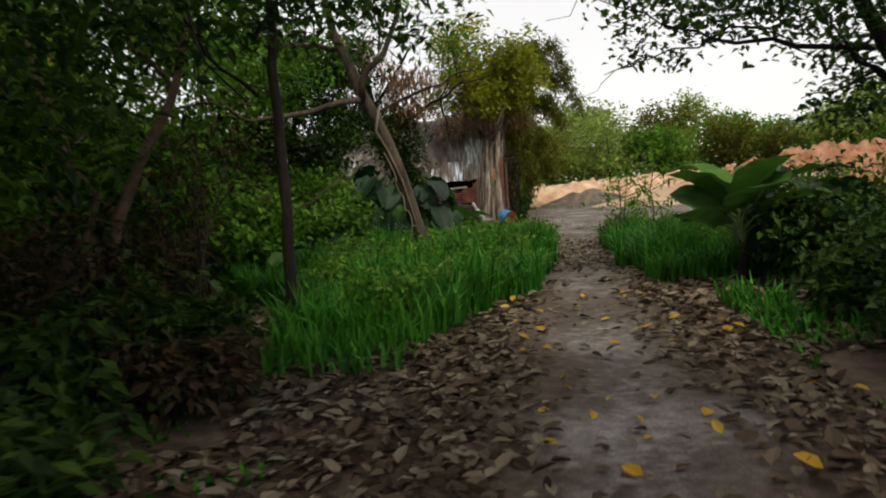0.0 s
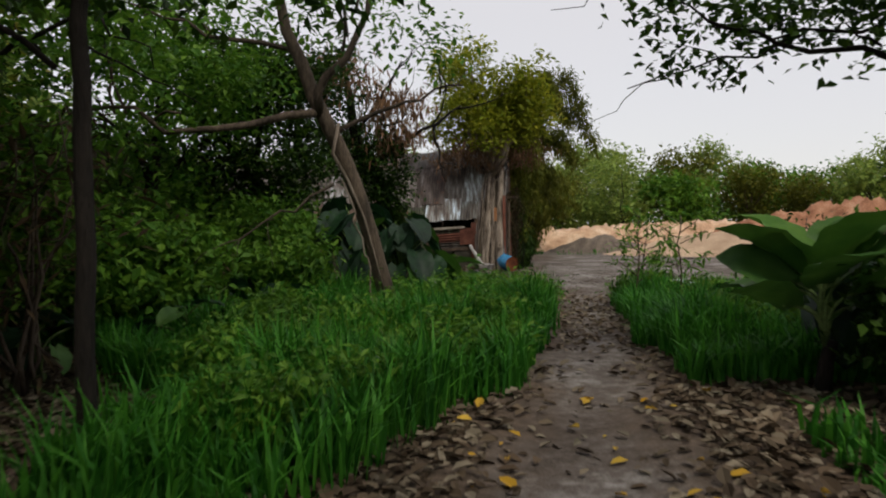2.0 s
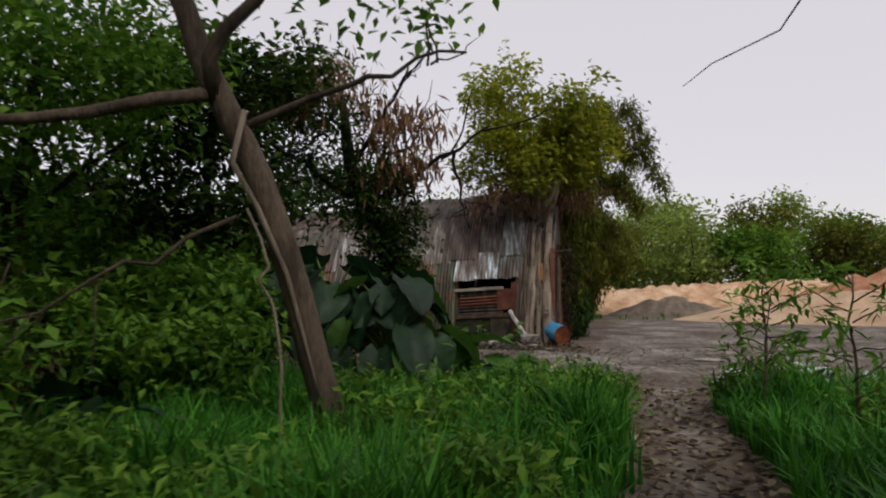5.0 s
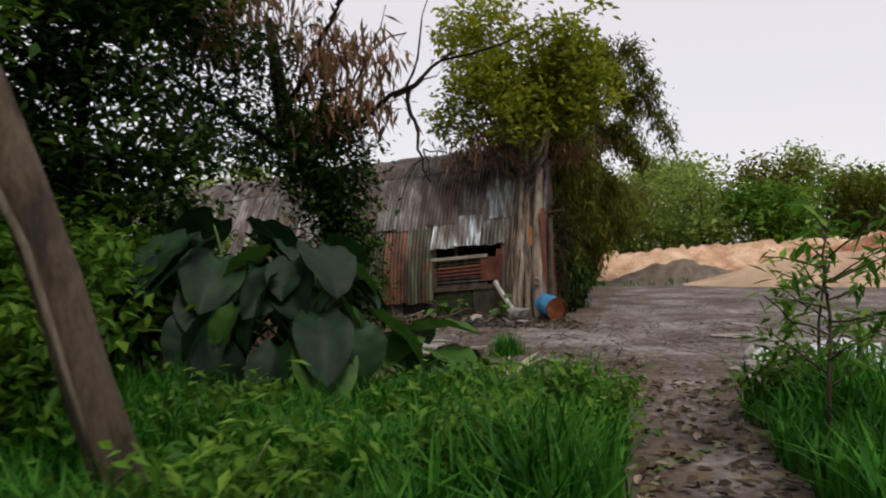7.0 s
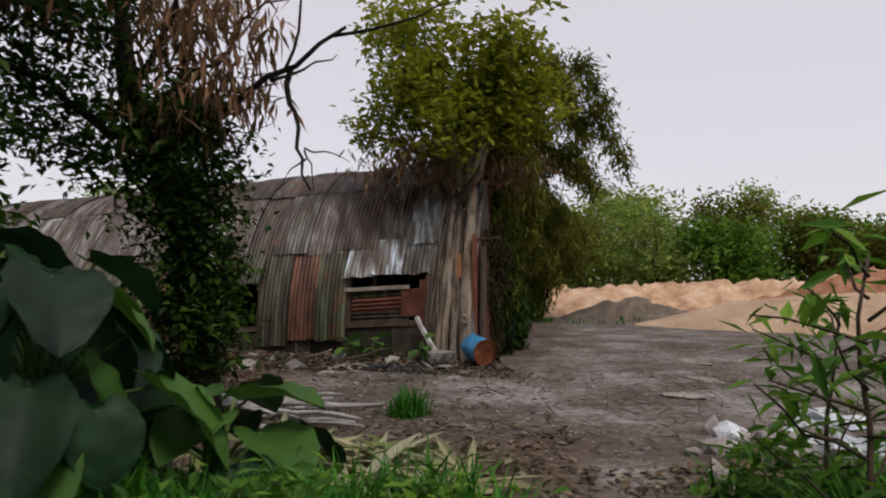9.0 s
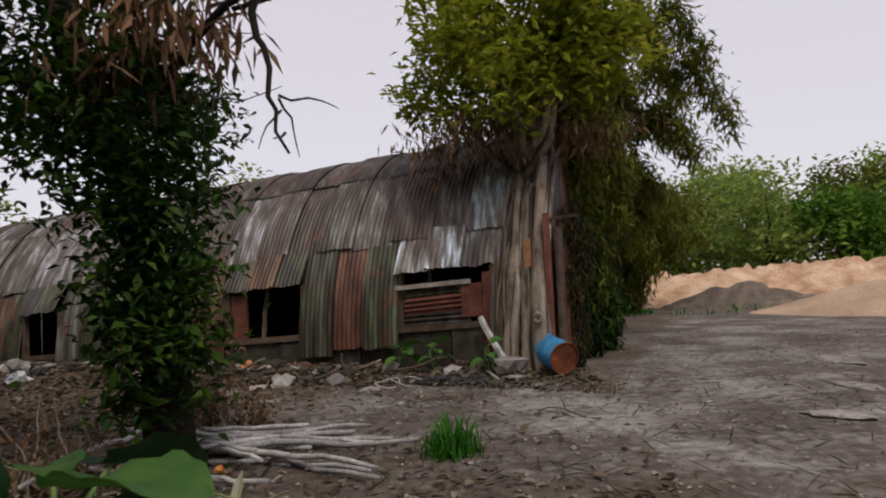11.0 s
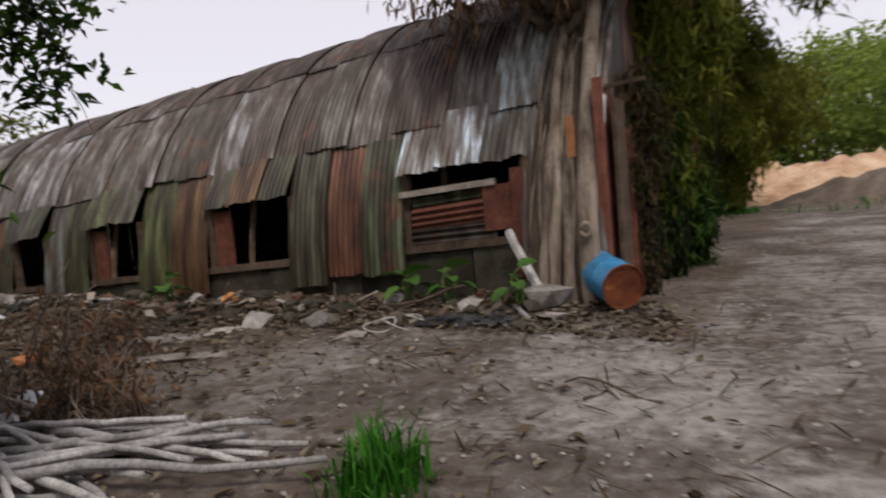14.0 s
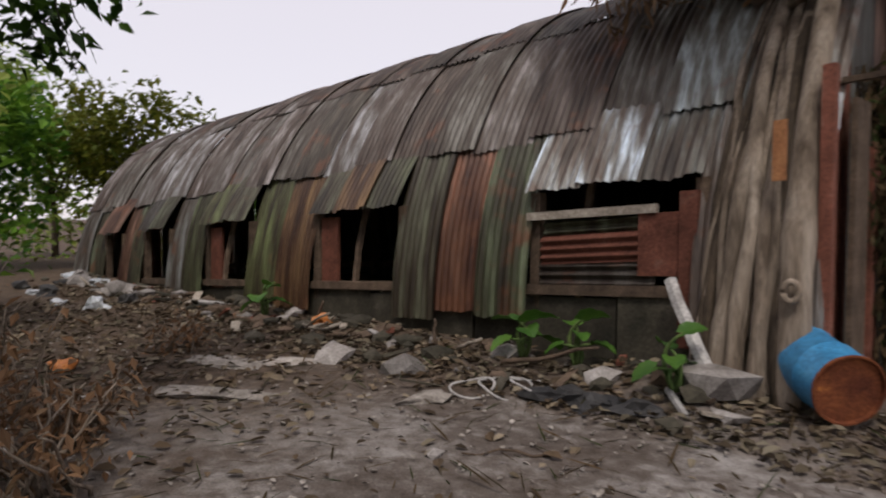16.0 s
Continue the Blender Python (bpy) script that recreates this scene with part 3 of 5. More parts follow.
# posts, sills and inner frames at the windows
for i, (w0, w1) in enumerate(WINDOWS):
    for uu in (w0 - 0.04, w1 - 0.06):
        shed_part("window_post", slab(uu, uu + 0.10, 0.08, 0.18, 0.80, TOPW + 0.05), TIMBER)
    shed_part("window_sill", slab(w0 - 0.05, w1 + 0.05, 0.03, 0.17, 0.93, 1.02), TIMBER)
    if i in (1, 2):
        shed_part("window_post", slab(w1 - 0.42, w1 - 0.10, 0.10, 0.14, 0.80, TOPW), RUST_BOARD, "rusty red sheet beside the opening")
    shed_part("inner_frame", slab(w0 + 0.3, w0 + 0.38, 2.6, 2.7, 0.4, 2.4), TIMBER)
    shed_part("inner_rail", slab(w0 - 0.5, w1 + 0.5, 2.7, 2.76, 1.1, 1.2), TIMBER)
for uu in np.arange(0.4, LEN, 1.55):
    pts = [S(uu, arc(a)[0] + 0.09 * math.cos(a), arc(a)[1] - 0.09 * math.sin(a)) for a in np.linspace(0.08, math.pi - 0.08, 22)]
    shed_part("arch_rib", tube(pts, [0.04] * 22, 5), TIMBER)
# the boarded window: sheets laid sideways, a red board, a rail
def lying_sheet(u0, u1, w0, w1, v, tilt, mat=IRON):
    V, n = [], 40
    for j in range(n + 1):
        w = w0 + (w1 - w0) * j / n
        o = v + 0.016 * math.sin(w / 0.075 * 2 * math.pi)
        V += [S(u0, o, w + tilt), S(u1, o, w)]
    return mesh_of("cover_sheet", V, [(2 * j, 2 * j + 1, 2 * j + 3, 2 * j + 2) for j in range(n)], mat, True)


part("cover_sheet", lying_sheet(1.30, 2.30, 1.43, 1.62, 0.07, 0.02), shed, "corrugated sheet nailed sideways over the opening")
part("cover_sheet", lying_sheet(1.25, 2.32, 1.20, 1.45, 0.045, 0.02, RUST_BOARD), shed, "rust-red corrugated sheet nailed sideways")
part("cover_sheet", lying_sheet(1.22, 2.34, 1.00, 1.22, 0.06, 0.0), shed, "pale striped corrugated sheet nailed sideways")
shed_part("cover_board", slab(0.98, 1.36, 0.03, 0.055, 1.10, 1.60), RUST_BOARD, "red rusty flat sheet")
shed_part("window_rail", slab(1.2, 2.45, 0.0, 0.06, 1.60, 1.67), DRYWOOD, "pale split wooden rail")
shed_part("lean_post", slab(0.86, 1.0, 0.0, 0.06, 0.55, 1.75), RUST_BOARD)
shed_part("corner_post", slab(-0.05, 0.03, -0.02, 0.08, 0.0, 2.5), RUST_BOARD, "rust-red corner post")
for i in range(3):
    shed_part("gable_board", slab(-0.12, -0.08, 0.25 + 0.5 * i, 0.6 + 0.5 * i, 0.1, 2.3 - 0.25 * i), (TIMBER, RUST_BOARD, DARK_SCRAP)[i])
shed_part("bracket", slab(-0.42, 0.0, 0.3, 0.36, 2.42, 2.46), TIMBER, "dark bracket bar sticking out at the gable")


# ---- strangler fig over the shed's corner ----
fig = empty("strangler_fig", (*S(0.45, -0.15, 0)[:2], gz(*S(0.45, -0.15, 0)[:2])), "pale-rooted strangler fig with yellow-green crown gripping the shed", "tree")
fr = np.random.default_rng(21)
for i in range(44):
    u_b = fr.uniform(0.0, 0.86) if i > 4 else (0.25, 0.45, 0.12, 0.62, 0.33)[i]
    u_t = 0.42 + (u_b - 0.45) * 0.45 + fr.normal(0, 0.08)
    pts = []
    top_a = arc_at(3.55)
    for j, s in enumerate(np.linspace(0, 1, 14)):
        w = 0.12 + s * 3.4
        if w > 0.9:
            v, _ = arc(min(arc_at(w), 1.3))
        else:
            v = -0.02
        uu = u_b + (u_t - u_b) * s ** 0.8 + 0.09 * noise.noise((s * 4, i * 3.7, 0))
        pts.append(S(uu, v - 0.10 - 0.05 * (i < 5) + 0.03 * noise.noise((s * 5, i * 1.7, 8)) - 0.14 * (1 - s) ** 6, w))
    r0 = 0.058 if i < 5 else fr.uniform(0.012, 0.042)
    part("root", mesh_of("root", *tube(pts, np.linspace(r0, r0 * 0.75, 14) * (1 + 0.25 * fr.normal(0, 0.5, 14)), 8), BARK if i % 3 == 2 else BARK_PALE, True), fig)
stem = [S(0.10 + 0.03 * math.sin(3 * q), -0.20 + 0.75 * q * q, 0.1 + 3.3 * q) for q in np.linspace(0, 1, 14)]
part("trunk", mesh_of("trunk", *tube(stem, np.interp(np.linspace(0, 1, 14), [0, 0.1, 0.3, 0.36, 0.45, 1], [0.16, 0.12, 0.10, 0.125, 0.095, 0.07]), 12), BARK_PALE, True), fig, "smooth grey twisted trunk at the shed's corner")
knot = [S(0.10 + 0.05 * math.cos(q), -0.30, 1.02 + 0.065 * math.sin(q)) for q in np.linspace(0, 6.1, 16)]
part("knot", mesh_of("knot", *tube(knot, [0.022] * 16, 6), BARK_PALE, True), fig, "ring-shaped knot round a hollow")
part("root_scar", mesh_of("root_scar", *slab(0.19, 0.27, -0.20, -0.16, 1.75, 2.15), SCAR), fig, "fresh orange torn bark scar")
top = np.array(S(0.45, 0.75, 3.4))
pts_all = []
for i in range(20):
    a = fr.uniform(0, 6.28)
    end = top + np.array((math.cos(a) * fr.uniform(0.5, 1.9), math.sin(a) * fr.uniform(0.3, 1.3), fr.uniform(1.0, 3.7)))
    part("limb", mesh_of("limb", *limb(top + fr.normal(0, 0.12, 3), end, 0.07, 0.015, 8, 0.12, 40 + i), BARK_PALE, True), fig)
    P, _ = clumps(end, (0.75, 0.75, 0.65), 26, 26, 0.16, fr, 0.3)
    pts_all.append(P)
part("crown", foliage(np.vstack(pts_all), 0.17, LEAF_YELLOW, 0.5, 0.1, fr), fig, "yellow-green leaf crown")
P, _ = clumps(top + (-0.3, 0.2, 0.5), (1.9, 0.9, 0.5), 90, 20, 0.2, fr)
part("dry_skirt", foliage(P[P[:, 2] > 3.2], 0.2, LEAF_DEAD, 0.2, 0.9, fr), fig, "dry brown hanging twigs")

# ---- feathery bushes at the gable ----
def feathery(name, base, spec, label, mat, n_stem, seed, leaf=0.13, droop=0.9, per=30, t0=0.02):
    r = np.random.default_rng(seed)
    root = empty(name, (base[0], base[1], gz(*base)), label, "shrub")
    pts, stems = [], []
    for i in range(n_stem):
        a, rad, h = r.uniform(0, 6.28), r.uniform(0.1, spec[0]), r.uniform(spec[1] * 0.45, spec[1])
        w0 = min(0.25, spec[0] * 0.4)
        b = np.array((base[0] + r.normal(0, w0), base[1] + r.normal(0, w0), gz(*base) - 0.03))
        mid = b + (math.cos(a) * rad * 0.4, math.sin(a) * rad * 0.4, h * 0.75)
        tip = b + (math.cos(a) * rad, math.sin(a) * rad, h)
        drop = tip + (math.cos(a) * rad * 0.45, math.sin(a) * rad * 0.45, -h * r.uniform(0.08, 0.3))
        line = np.vstack([np.linspace(b, mid, 5), np.linspace(mid, tip, 4)[1:], np.linspace(tip, drop, 4)[1:]])
        line += r.normal(0, 0.03, line.shape)
        line[0] = b
        stems.append(tube(line, np.linspace(0.014, 0.004, len(line)), 4))
        t = r.uniform(t0, 1, per * 8) ** 0.8 * (len(line) - 1)
        idx = np.minimum(t.astype(int), len(line) - 2)
        q = line[idx] + (line[idx + 1] - line[idx]) * (t - idx)[:, None]
        pts.append(q + r.normal(0, min(0.15, spec[0] * 0.25), q.shape))
    for st_ in stems:
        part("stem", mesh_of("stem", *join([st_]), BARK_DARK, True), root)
    part("crown", foliage(np.vstack(pts), leaf, mat, 0.22, droop, r), root)
    return root


feathery("bamboo_clump", S(0.0, 2.4, 0)[:2], (0.55, 5.4), "tall feathery dark bamboo clump against the shed gable", LEAF_OLIVE, 30, 3, 0.2, 0.8, 130, 0.12)
feathery("bamboo_clump", S(0.3, 5.4, 0)[:2], (1.9, 7.0), "tall feathery olive bamboo clump behind the shed gable", LEAF_OLIVE, 36, 4, 0.22, 0.6, 130, 0.5)
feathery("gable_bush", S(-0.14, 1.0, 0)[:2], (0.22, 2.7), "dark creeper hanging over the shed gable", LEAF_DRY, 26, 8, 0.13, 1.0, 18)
feathery("gable_bush", S(-0.12, 2.3, 0)[:2], (0.26, 3.0), "dark drooping shrub beside the shed gable", LEAF_SHADED, 30, 9, 0.15, 1.0, 20)
feathery("gable_bush", S(-0.15, 3.4, 0)[:2], (0.3, 1.6), "dense dark low shrub at the foot of the bamboo", LEAF_SHADED, 26, 12, 0.16, 0.8, 36)
feathery("yard_bush", (4.0, 37.5), (2.0, 4.2), "broad drooping olive bush at the far edge of the yard", LEAF_OLIVE, 80, 6, 0.28, 0.8, 40)
feathery("yard_bush", (2.2, 35.5), (1.8, 4.4), "broad drooping olive bush behind the shed", LEAF_OLIVE, 70, 7, 0.28, 0.8, 40)


# ---- blue drum ----
def build_drum():
    c = np.array((1.99, 23.12, gz(1.99, 23.12) + 0.265))
    ax = np.array((0.52, -0.83, -0.17))
    ax /= np.linalg.norm(ax)
    side = np.array((-ax[1], ax[0], 0)) / math.hypot(ax[0], ax[1])
    up = np.cross(ax, side)
    root = empty("oil_drum", (c[0], c[1], c[2] - 0.265), "dented blue steel drum with rusty end lying on its side", "drum")

    def ring(d, r, n=40, seed=0):
        return [c + ax * d * 0.88 + (math.cos(t) * side + math.sin(t) * up) * (r * 0.77 + 0.006 * noise.noise((math.cos(t) * 2, math.sin(t) * 2, d * 3))) for t in np.linspace(0, 2 * np.pi, n, endpoint=False)]

    def skin(prof, mat, name, label="", cap=False):
        V, Fc, n = [], [], 40
        for d, r in prof:
            V += ring(d, r)
        for i in range(len(prof) - 1):
            for j in range(n):
                k = (j + 1) % n
                Fc.append((i * n + j, i * n + k, (i + 1) * n + k, (i + 1) * n + j))
        if cap:
            Fc.append(tuple(range((len(prof) - 1) * n, len(prof) * n)))
        part(name, mesh_of(name, V, Fc, mat, not cap), root, label)
    skin([(-0.43, 0.27), (-0.42, 0.28), (-0.17, 0.28), (-0.155, 0.29), (-0.14, 0.28), (0.14, 0.28), (0.155, 0.29), (0.17, 0.28), (0.42, 0.28)], BLUE, "body", "blue painted drum body with two hoops")
    skin([(0.40, 0.275), (0.42, 0.288), (0.44, 0.288), (0.44, 0.272), (0.41, 0.268), (0.405, 0.02)], RUST, "lid", "rusted orange-brown drum end", True)
    skin([(-0.40, 0.275), (-0.42, 0.288), (-0.44, 0.288), (-0.44, 0.272), (-0.41, 0.268), (-0.405, 0.02)], RUST, "base", "rusted drum base", True)


build_drum()

# ---- plants of the path ----
def grass(name, spots, label, mat=GRASS, h=0.45, seed=0, category="grass", kind="stuff", wide=0.010):
    """Bent blades at the given places."""
    r = np.random.default_rng(seed)
    P = np.asarray(spots, float)
    n = len(P)
    z = np.array([gz(x, y) for x, y in P])
    az = r.uniform(0, 2 * np.pi, n)
    D = np.stack([np.cos(az), np.sin(az), np.zeros(n)], 1)
    Sd = np.stack([-np.sin(az), np.cos(az), np.zeros(n)], 1)
    patch = np.array([0.9 + 0.75 * noise.noise((x * 1.1, y * 1.1, seed + 2)) for x, y in P])
    patch *= np.clip((P[:, 1] - 3.6) / 2.6, 0.45, 1) if name == "grass" else 1
    L = (h * r.uniform(0.35, 1.25, n) * patch)[:, None]
    lean = r.uniform(0.15, 0.85, n)[:, None]
    w = r.uniform(0.6, 1.4, n)[:, None] * wide
    B = np.column_stack([P, z - 0.02])
    up = np.array([0, 0, 1.0])
    m1 = B + up * L * 0.55 + D * L * lean * 0.22
    tip = B + up * L * (1 - 0.35 * lean) + D * L * lean * 0.85
    V = np.stack([B - Sd * w, B + Sd * w, m1 - Sd * w * 0.8, m1 + Sd * w * 0.8, tip], 1).reshape(-1, 3)
    i = np.arange(n)[:, None] * 5
    Fc = np.concatenate([i + [0, 1, 3], i + [0, 3, 2], i + [2, 3, 4]], 1).reshape(-1, 3)
    return tagged(new(name, fast_mesh(name, V, Fc, mat)), label, category, kind=kind)


gr = np.random.default_rng(17)
def scatter(n, x0, x1, y0, y1, keep):
    q = np.column_stack([gr.uniform(x0, x1, n), gr.uniform(y0, y1, n)])
    return q[[bool(keep(x, y)) for x, y in q]]


def left_edge(y):
    return path_x(y) - 0.55 - 0.9 * max(0, min(1, (8.5 - y) / 3)) + 0.25 * noise.noise((y * 1.4, 0, 0))


left_grass = scatter(120000, -4.5, 3, 4.8, 17.2, lambda x, y: x < left_edge(y) and gr.uniform() < min(1, 0.15 + (left_edge(y) - x) / 0.5) * min(1, 0.1 + (y - 4.8) / 1.8) and y < 15.0 and x > -1.35 - 0.9 * max(0, y - 7.4) + 0.4 * noise.noise((y, x, 3)) and noise.noise((x * 0.8, y * 0.8, 4)) > -0.45)
grass("grass", left_grass, "thick bright green grass along the path's edge", seed=1, h=0.6, wide=0.014)
right_grass = scatter(36000, 2.3, 7.5, 8.2, 15.4, lambda x, y: x > path_x(y) + 0.5 + 0.2 * noise.noise((0, y * 1.5, 1)) + (0.25 if y < 10 else 0))
grass("grass", right_grass, "thick green grass between path and bushes", seed=2, h=0.55, wide=0.014)
near_grass = scatter(1500, -3.5, -0.9, 1.6, 4.6, lambda x, y: noise.noise((x * 1.3, y * 1.3, 6)) > 0.0 and x < -0.4)
grass("grass", near_grass, "sparse dark green weeds among dead leaves", seed=3, h=0.2, wide=0.016)
far_right = scatter(9000, 2.0, 5.5, 1.5, 6.8, lambda x, y: x > path_x(y) + 1.3 and noise.noise((x, y, 9)) > -0.1)
grass("grass", far_right, "low green weeds beside the leaf-strewn path", seed=4, h=0.3, wide=0.016)
q = gr.normal(0, 1, (300, 2)) * 0.10 + (1.25, 19.1)
grass("grass_tuft", q, "small green grass tuft in the bare yard", seed=5, h=0.32, kind="thing")
bank_weeds = scatter(1800, 2.5, 14, 35.5, 40, lambda x, y: noise.noise((x * 0.5, y * 0.5, 2)) > 0.1)
grass("grass", bank_weeds, "scattered weeds at the foot of the earth banks", seed=6, h=0.35, wide=0.02)


# ---- leaf litter and chips on the ground ----
def litter(name, spots, size, mat, label, seed, ratio=0.55, pile=0.03):
    r = np.random.default_rng(seed)
    P = np.array([(x, y, gz(x, y) + r.uniform(0.004, pile)) for x, y in spots])
    n = len(P)
    az = r.uniform(0, 6.28, n)
    el = r.normal(0.08, 0.22, n)
    D = np.stack([np.cos(az) * np.cos(el), np.sin(az) * np.cos(el), np.sin(el)], 1)
    Sd = np.cross(D, r.normal(0, 0.25, (n, 3)) + [0, 0, 1])
    Sd /= np.linalg.norm(Sd, axis=1)[:, None]
    U = np.cross(Sd, D)
    L = (size * r.uniform(0.5, 1.4, n))[:, None]
    W = L * ratio * 0.5
    a, b = P + D * L * 0.3, P + D * L * 0.7
    V = np.stack([P, a + Sd * W + U * W * 0.5, b + Sd * W * 0.8 + U * W * 0.4, P + D * L, b - Sd * W * 0.8 + U * W * 0.4, a - Sd * W + U * W * 0.5], 1).reshape(-1, 3)
    i = np.arange(n)[:, None] * 6
    Fc = np.concatenate([i + [0, 1, 2], i + [0, 2, 3], i + [0, 3, 4], i + [0, 4, 5]], 1).reshape(-1, 3)
    tagged(new(name, fast_mesh(name, V, Fc, mat)), label, "leaves", kind="stuff")


litter("dead_leaves", scatter(34000, -4, 5.2, 0.4, 10.5, lambda x, y: gr.uniform() < (0.04 + 0.96 * min(1, (abs(x - path_x(y)) / 0.85) ** 3)) and noise.noise((x * 0.9, y * 0.9, 7)) > -0.35), 0.10, LITTER, "brown dead leaves covering the ground beside the path", 1)
litter("dead_leaves", scatter(5000, -1, 6, 10, 17, lambda x, y: abs(x - path_x(y)) < 1.0), 0.09, LITTER, "brown dead leaves scattered on the path", 2)
litter("dead_leaves", scatter(9000, -9, 3, 16.5, 24, lambda x, y: shed_uv(x, y)[1] < 0 and gr.uniform() < min(1, max(0.05, 1 - trodden(x, y)))), 0.09, LITTER, "dry leaves and scraps strewn before the shed", 3)
litter("wood_chips", scatter(7000, -8, 9, 17, 30, lambda x, y: shed_uv(x, y)[1] < 0 or x > 2.6), 0.036, CHIP, "pale chips and pebbles scattered over the yard", 4, 0.8)
litter("dead_leaves", scatter(60, 0.4, 2.6, 2, 8, lambda x, y: True), 0.10, leaf_material("leaf_yellow", [(0.45, 0.25, 0.02), (0.5, 0.33, 0.05)], 0.6, 0.1), "few fallen yellow leaves on the path", 5)
litter("cut_stalks", scatter(900, 0.1, 2.0, 15.0, 17.0, lambda x, y: abs(y - 16.2 + 0.3 * x) < 0.9), 0.42, CUT_LEAF, "cut pale stalks and wilted leaves in a heap", 6, 0.15, 0.22)


# ---- elephant ears ----
def ear_blade(n_len=0.7, wide=0.6, seed=0):
    """One heart-shaped blade, folded along its rib, pointing along +x, base at the origin."""
    V, Fc, N, M = [], [], 12, 6
    for i in range(N + 1):
        s = i / N
        x = -0.22 + 1.22 * s
        half = 0.5 * wide * (math.sin(math.pi * min(1, s * 0.86 + 0.10)) ** 0.75) * (1 if s < 0.98 else 0.05)
        for j in range(-M, M + 1):
            t = j / M
            notch = -0.16 * (1 - abs(t)) if i == 0 else 0
            y = half * t
            z = 0.16 * abs(t) ** 1.2 * half * 2 - 0.30 * max(0, x) ** 2 + 0.025 * math.sin(x * 18 + abs(t) * 4 + seed) * abs(t) + 0.03 * noise.noise((x * 3, y * 5, seed))
            V.append(((x - notch) * n_len, y, z * n_len))
    m = 2 * M + 1
    for i in range(N):
        for j in range(m - 1):
            Fc.append((i * m + j, i * m + j + 1, (i + 1) * m + j + 1, (i + 1) * m + j))
    return V, Fc


BLADES = {}
def elephant_ear(place, n, reach, height, size, seed, label, trunk=0.0, up=0.45, sag=0.9, mats=(BIGLEAF, BIGLEAF, BIGLEAF_LIGHT)):
    r = np.random.default_rng(seed)
    z0 = gz(*place)
    root = empty("elephant_ear", (place[0], place[1], z0), label, "plant")
    c = np.array((place[0], place[1], z0))
    if trunk:
        part("trunk", mesh_of("trunk", *limb(c - (0, 0, 0.03), c + (0.05, 0, trunk), 0.07, 0.05, 6, 0.05, seed), BARK_DARK, True), root)
    for i in range(n):
        a = i * 2.399 + r.normal(0, 0.3)
        f = (i + 0.5) / n
        h = height * (1 - 0.65 * f) * r.uniform(0.85, 1.1) + trunk
        d = reach * (0.25 + 0.75 * f) * r.uniform(0.8, 1.15)
        out = np.array((math.cos(a), math.sin(a), 0))
        foot, tip = c + (0, 0, trunk * 0.9), c + out * d + (0, 0, h)
        s = np.linspace(0, 1, 7)[:, None]
        line = foot + (tip - foot) * s + np.array((0, 0, 1)) * (np.sin(s * np.pi) * 0.12 * height) - out * np.sin(s * np.pi) * 0.1
        stalk = part("leaf_stalk", mesh_of("leaf_stalk", *tube(line, np.linspace(0.022, 0.010, 7), 6), STALK, True), root)
        key = (seed + i) % 5
        mat = mats[int(r.integers(0, len(mats)))]
        if (key, mat.name) not in BLADES:
            BLADES[(key, mat.name)] = mesh_of("leaf_blade", *ear_blade(1.0, 0.78 + 0.06 * key, key), mat, True)
        ob = new("leaf_blade", BLADES[(key, mat.name)])
        ob.parent = stalk
        sz = size * r.uniform(0.7, 1.2)
        ob.matrix_local = Matrix.LocRotScale(Vector(tip), Euler((r.normal(0, 0.3), radians(10) + sag * f * r.uniform(0.5, 1.2) - up * (1 - f), a + r.normal(0, 0.2))), (sz, sz, sz))
    return root


# all light blades: the backlight on this plant is put into their colour
elephant_ear((3.45, 8.0), 15, 0.42, 0.75, 0.62, 2, "elephant ear plant with broad upright green leaves beside the path", 0.42, 1.15, -0.5, (BIGLEAF_LIGHT,))
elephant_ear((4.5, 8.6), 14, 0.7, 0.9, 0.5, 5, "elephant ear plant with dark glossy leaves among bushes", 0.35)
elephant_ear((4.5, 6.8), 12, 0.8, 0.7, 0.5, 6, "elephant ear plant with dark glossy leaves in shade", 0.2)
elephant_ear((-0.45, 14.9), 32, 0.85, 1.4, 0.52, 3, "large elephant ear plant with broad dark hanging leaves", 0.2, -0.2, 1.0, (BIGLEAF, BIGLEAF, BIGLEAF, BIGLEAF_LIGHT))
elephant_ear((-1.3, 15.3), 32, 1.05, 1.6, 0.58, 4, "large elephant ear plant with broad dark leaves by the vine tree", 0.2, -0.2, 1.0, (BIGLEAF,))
elephant_ear((0.35, 15.6), 12, 0.7, 0.75, 0.5, 9, "smaller elephant ear plant with wilting leaves", 0.1)
for i, (x, y, s) in enumerate(((-2.2, 9.5, 0.32), (-1.6, 10.8, 0.3), (-3.2, 8.6, 0.32), (-2.6, 11.5, 0.3), (-3.6, 12.2, 0.34), (4.4, 11.8, 0.3), (5.2, 10.2, 0.3))):
    elephant_ear((x, y), 7, 0.5, 0.6, s, 20 + i, "young elephant ear plant among the grass", 0.05)


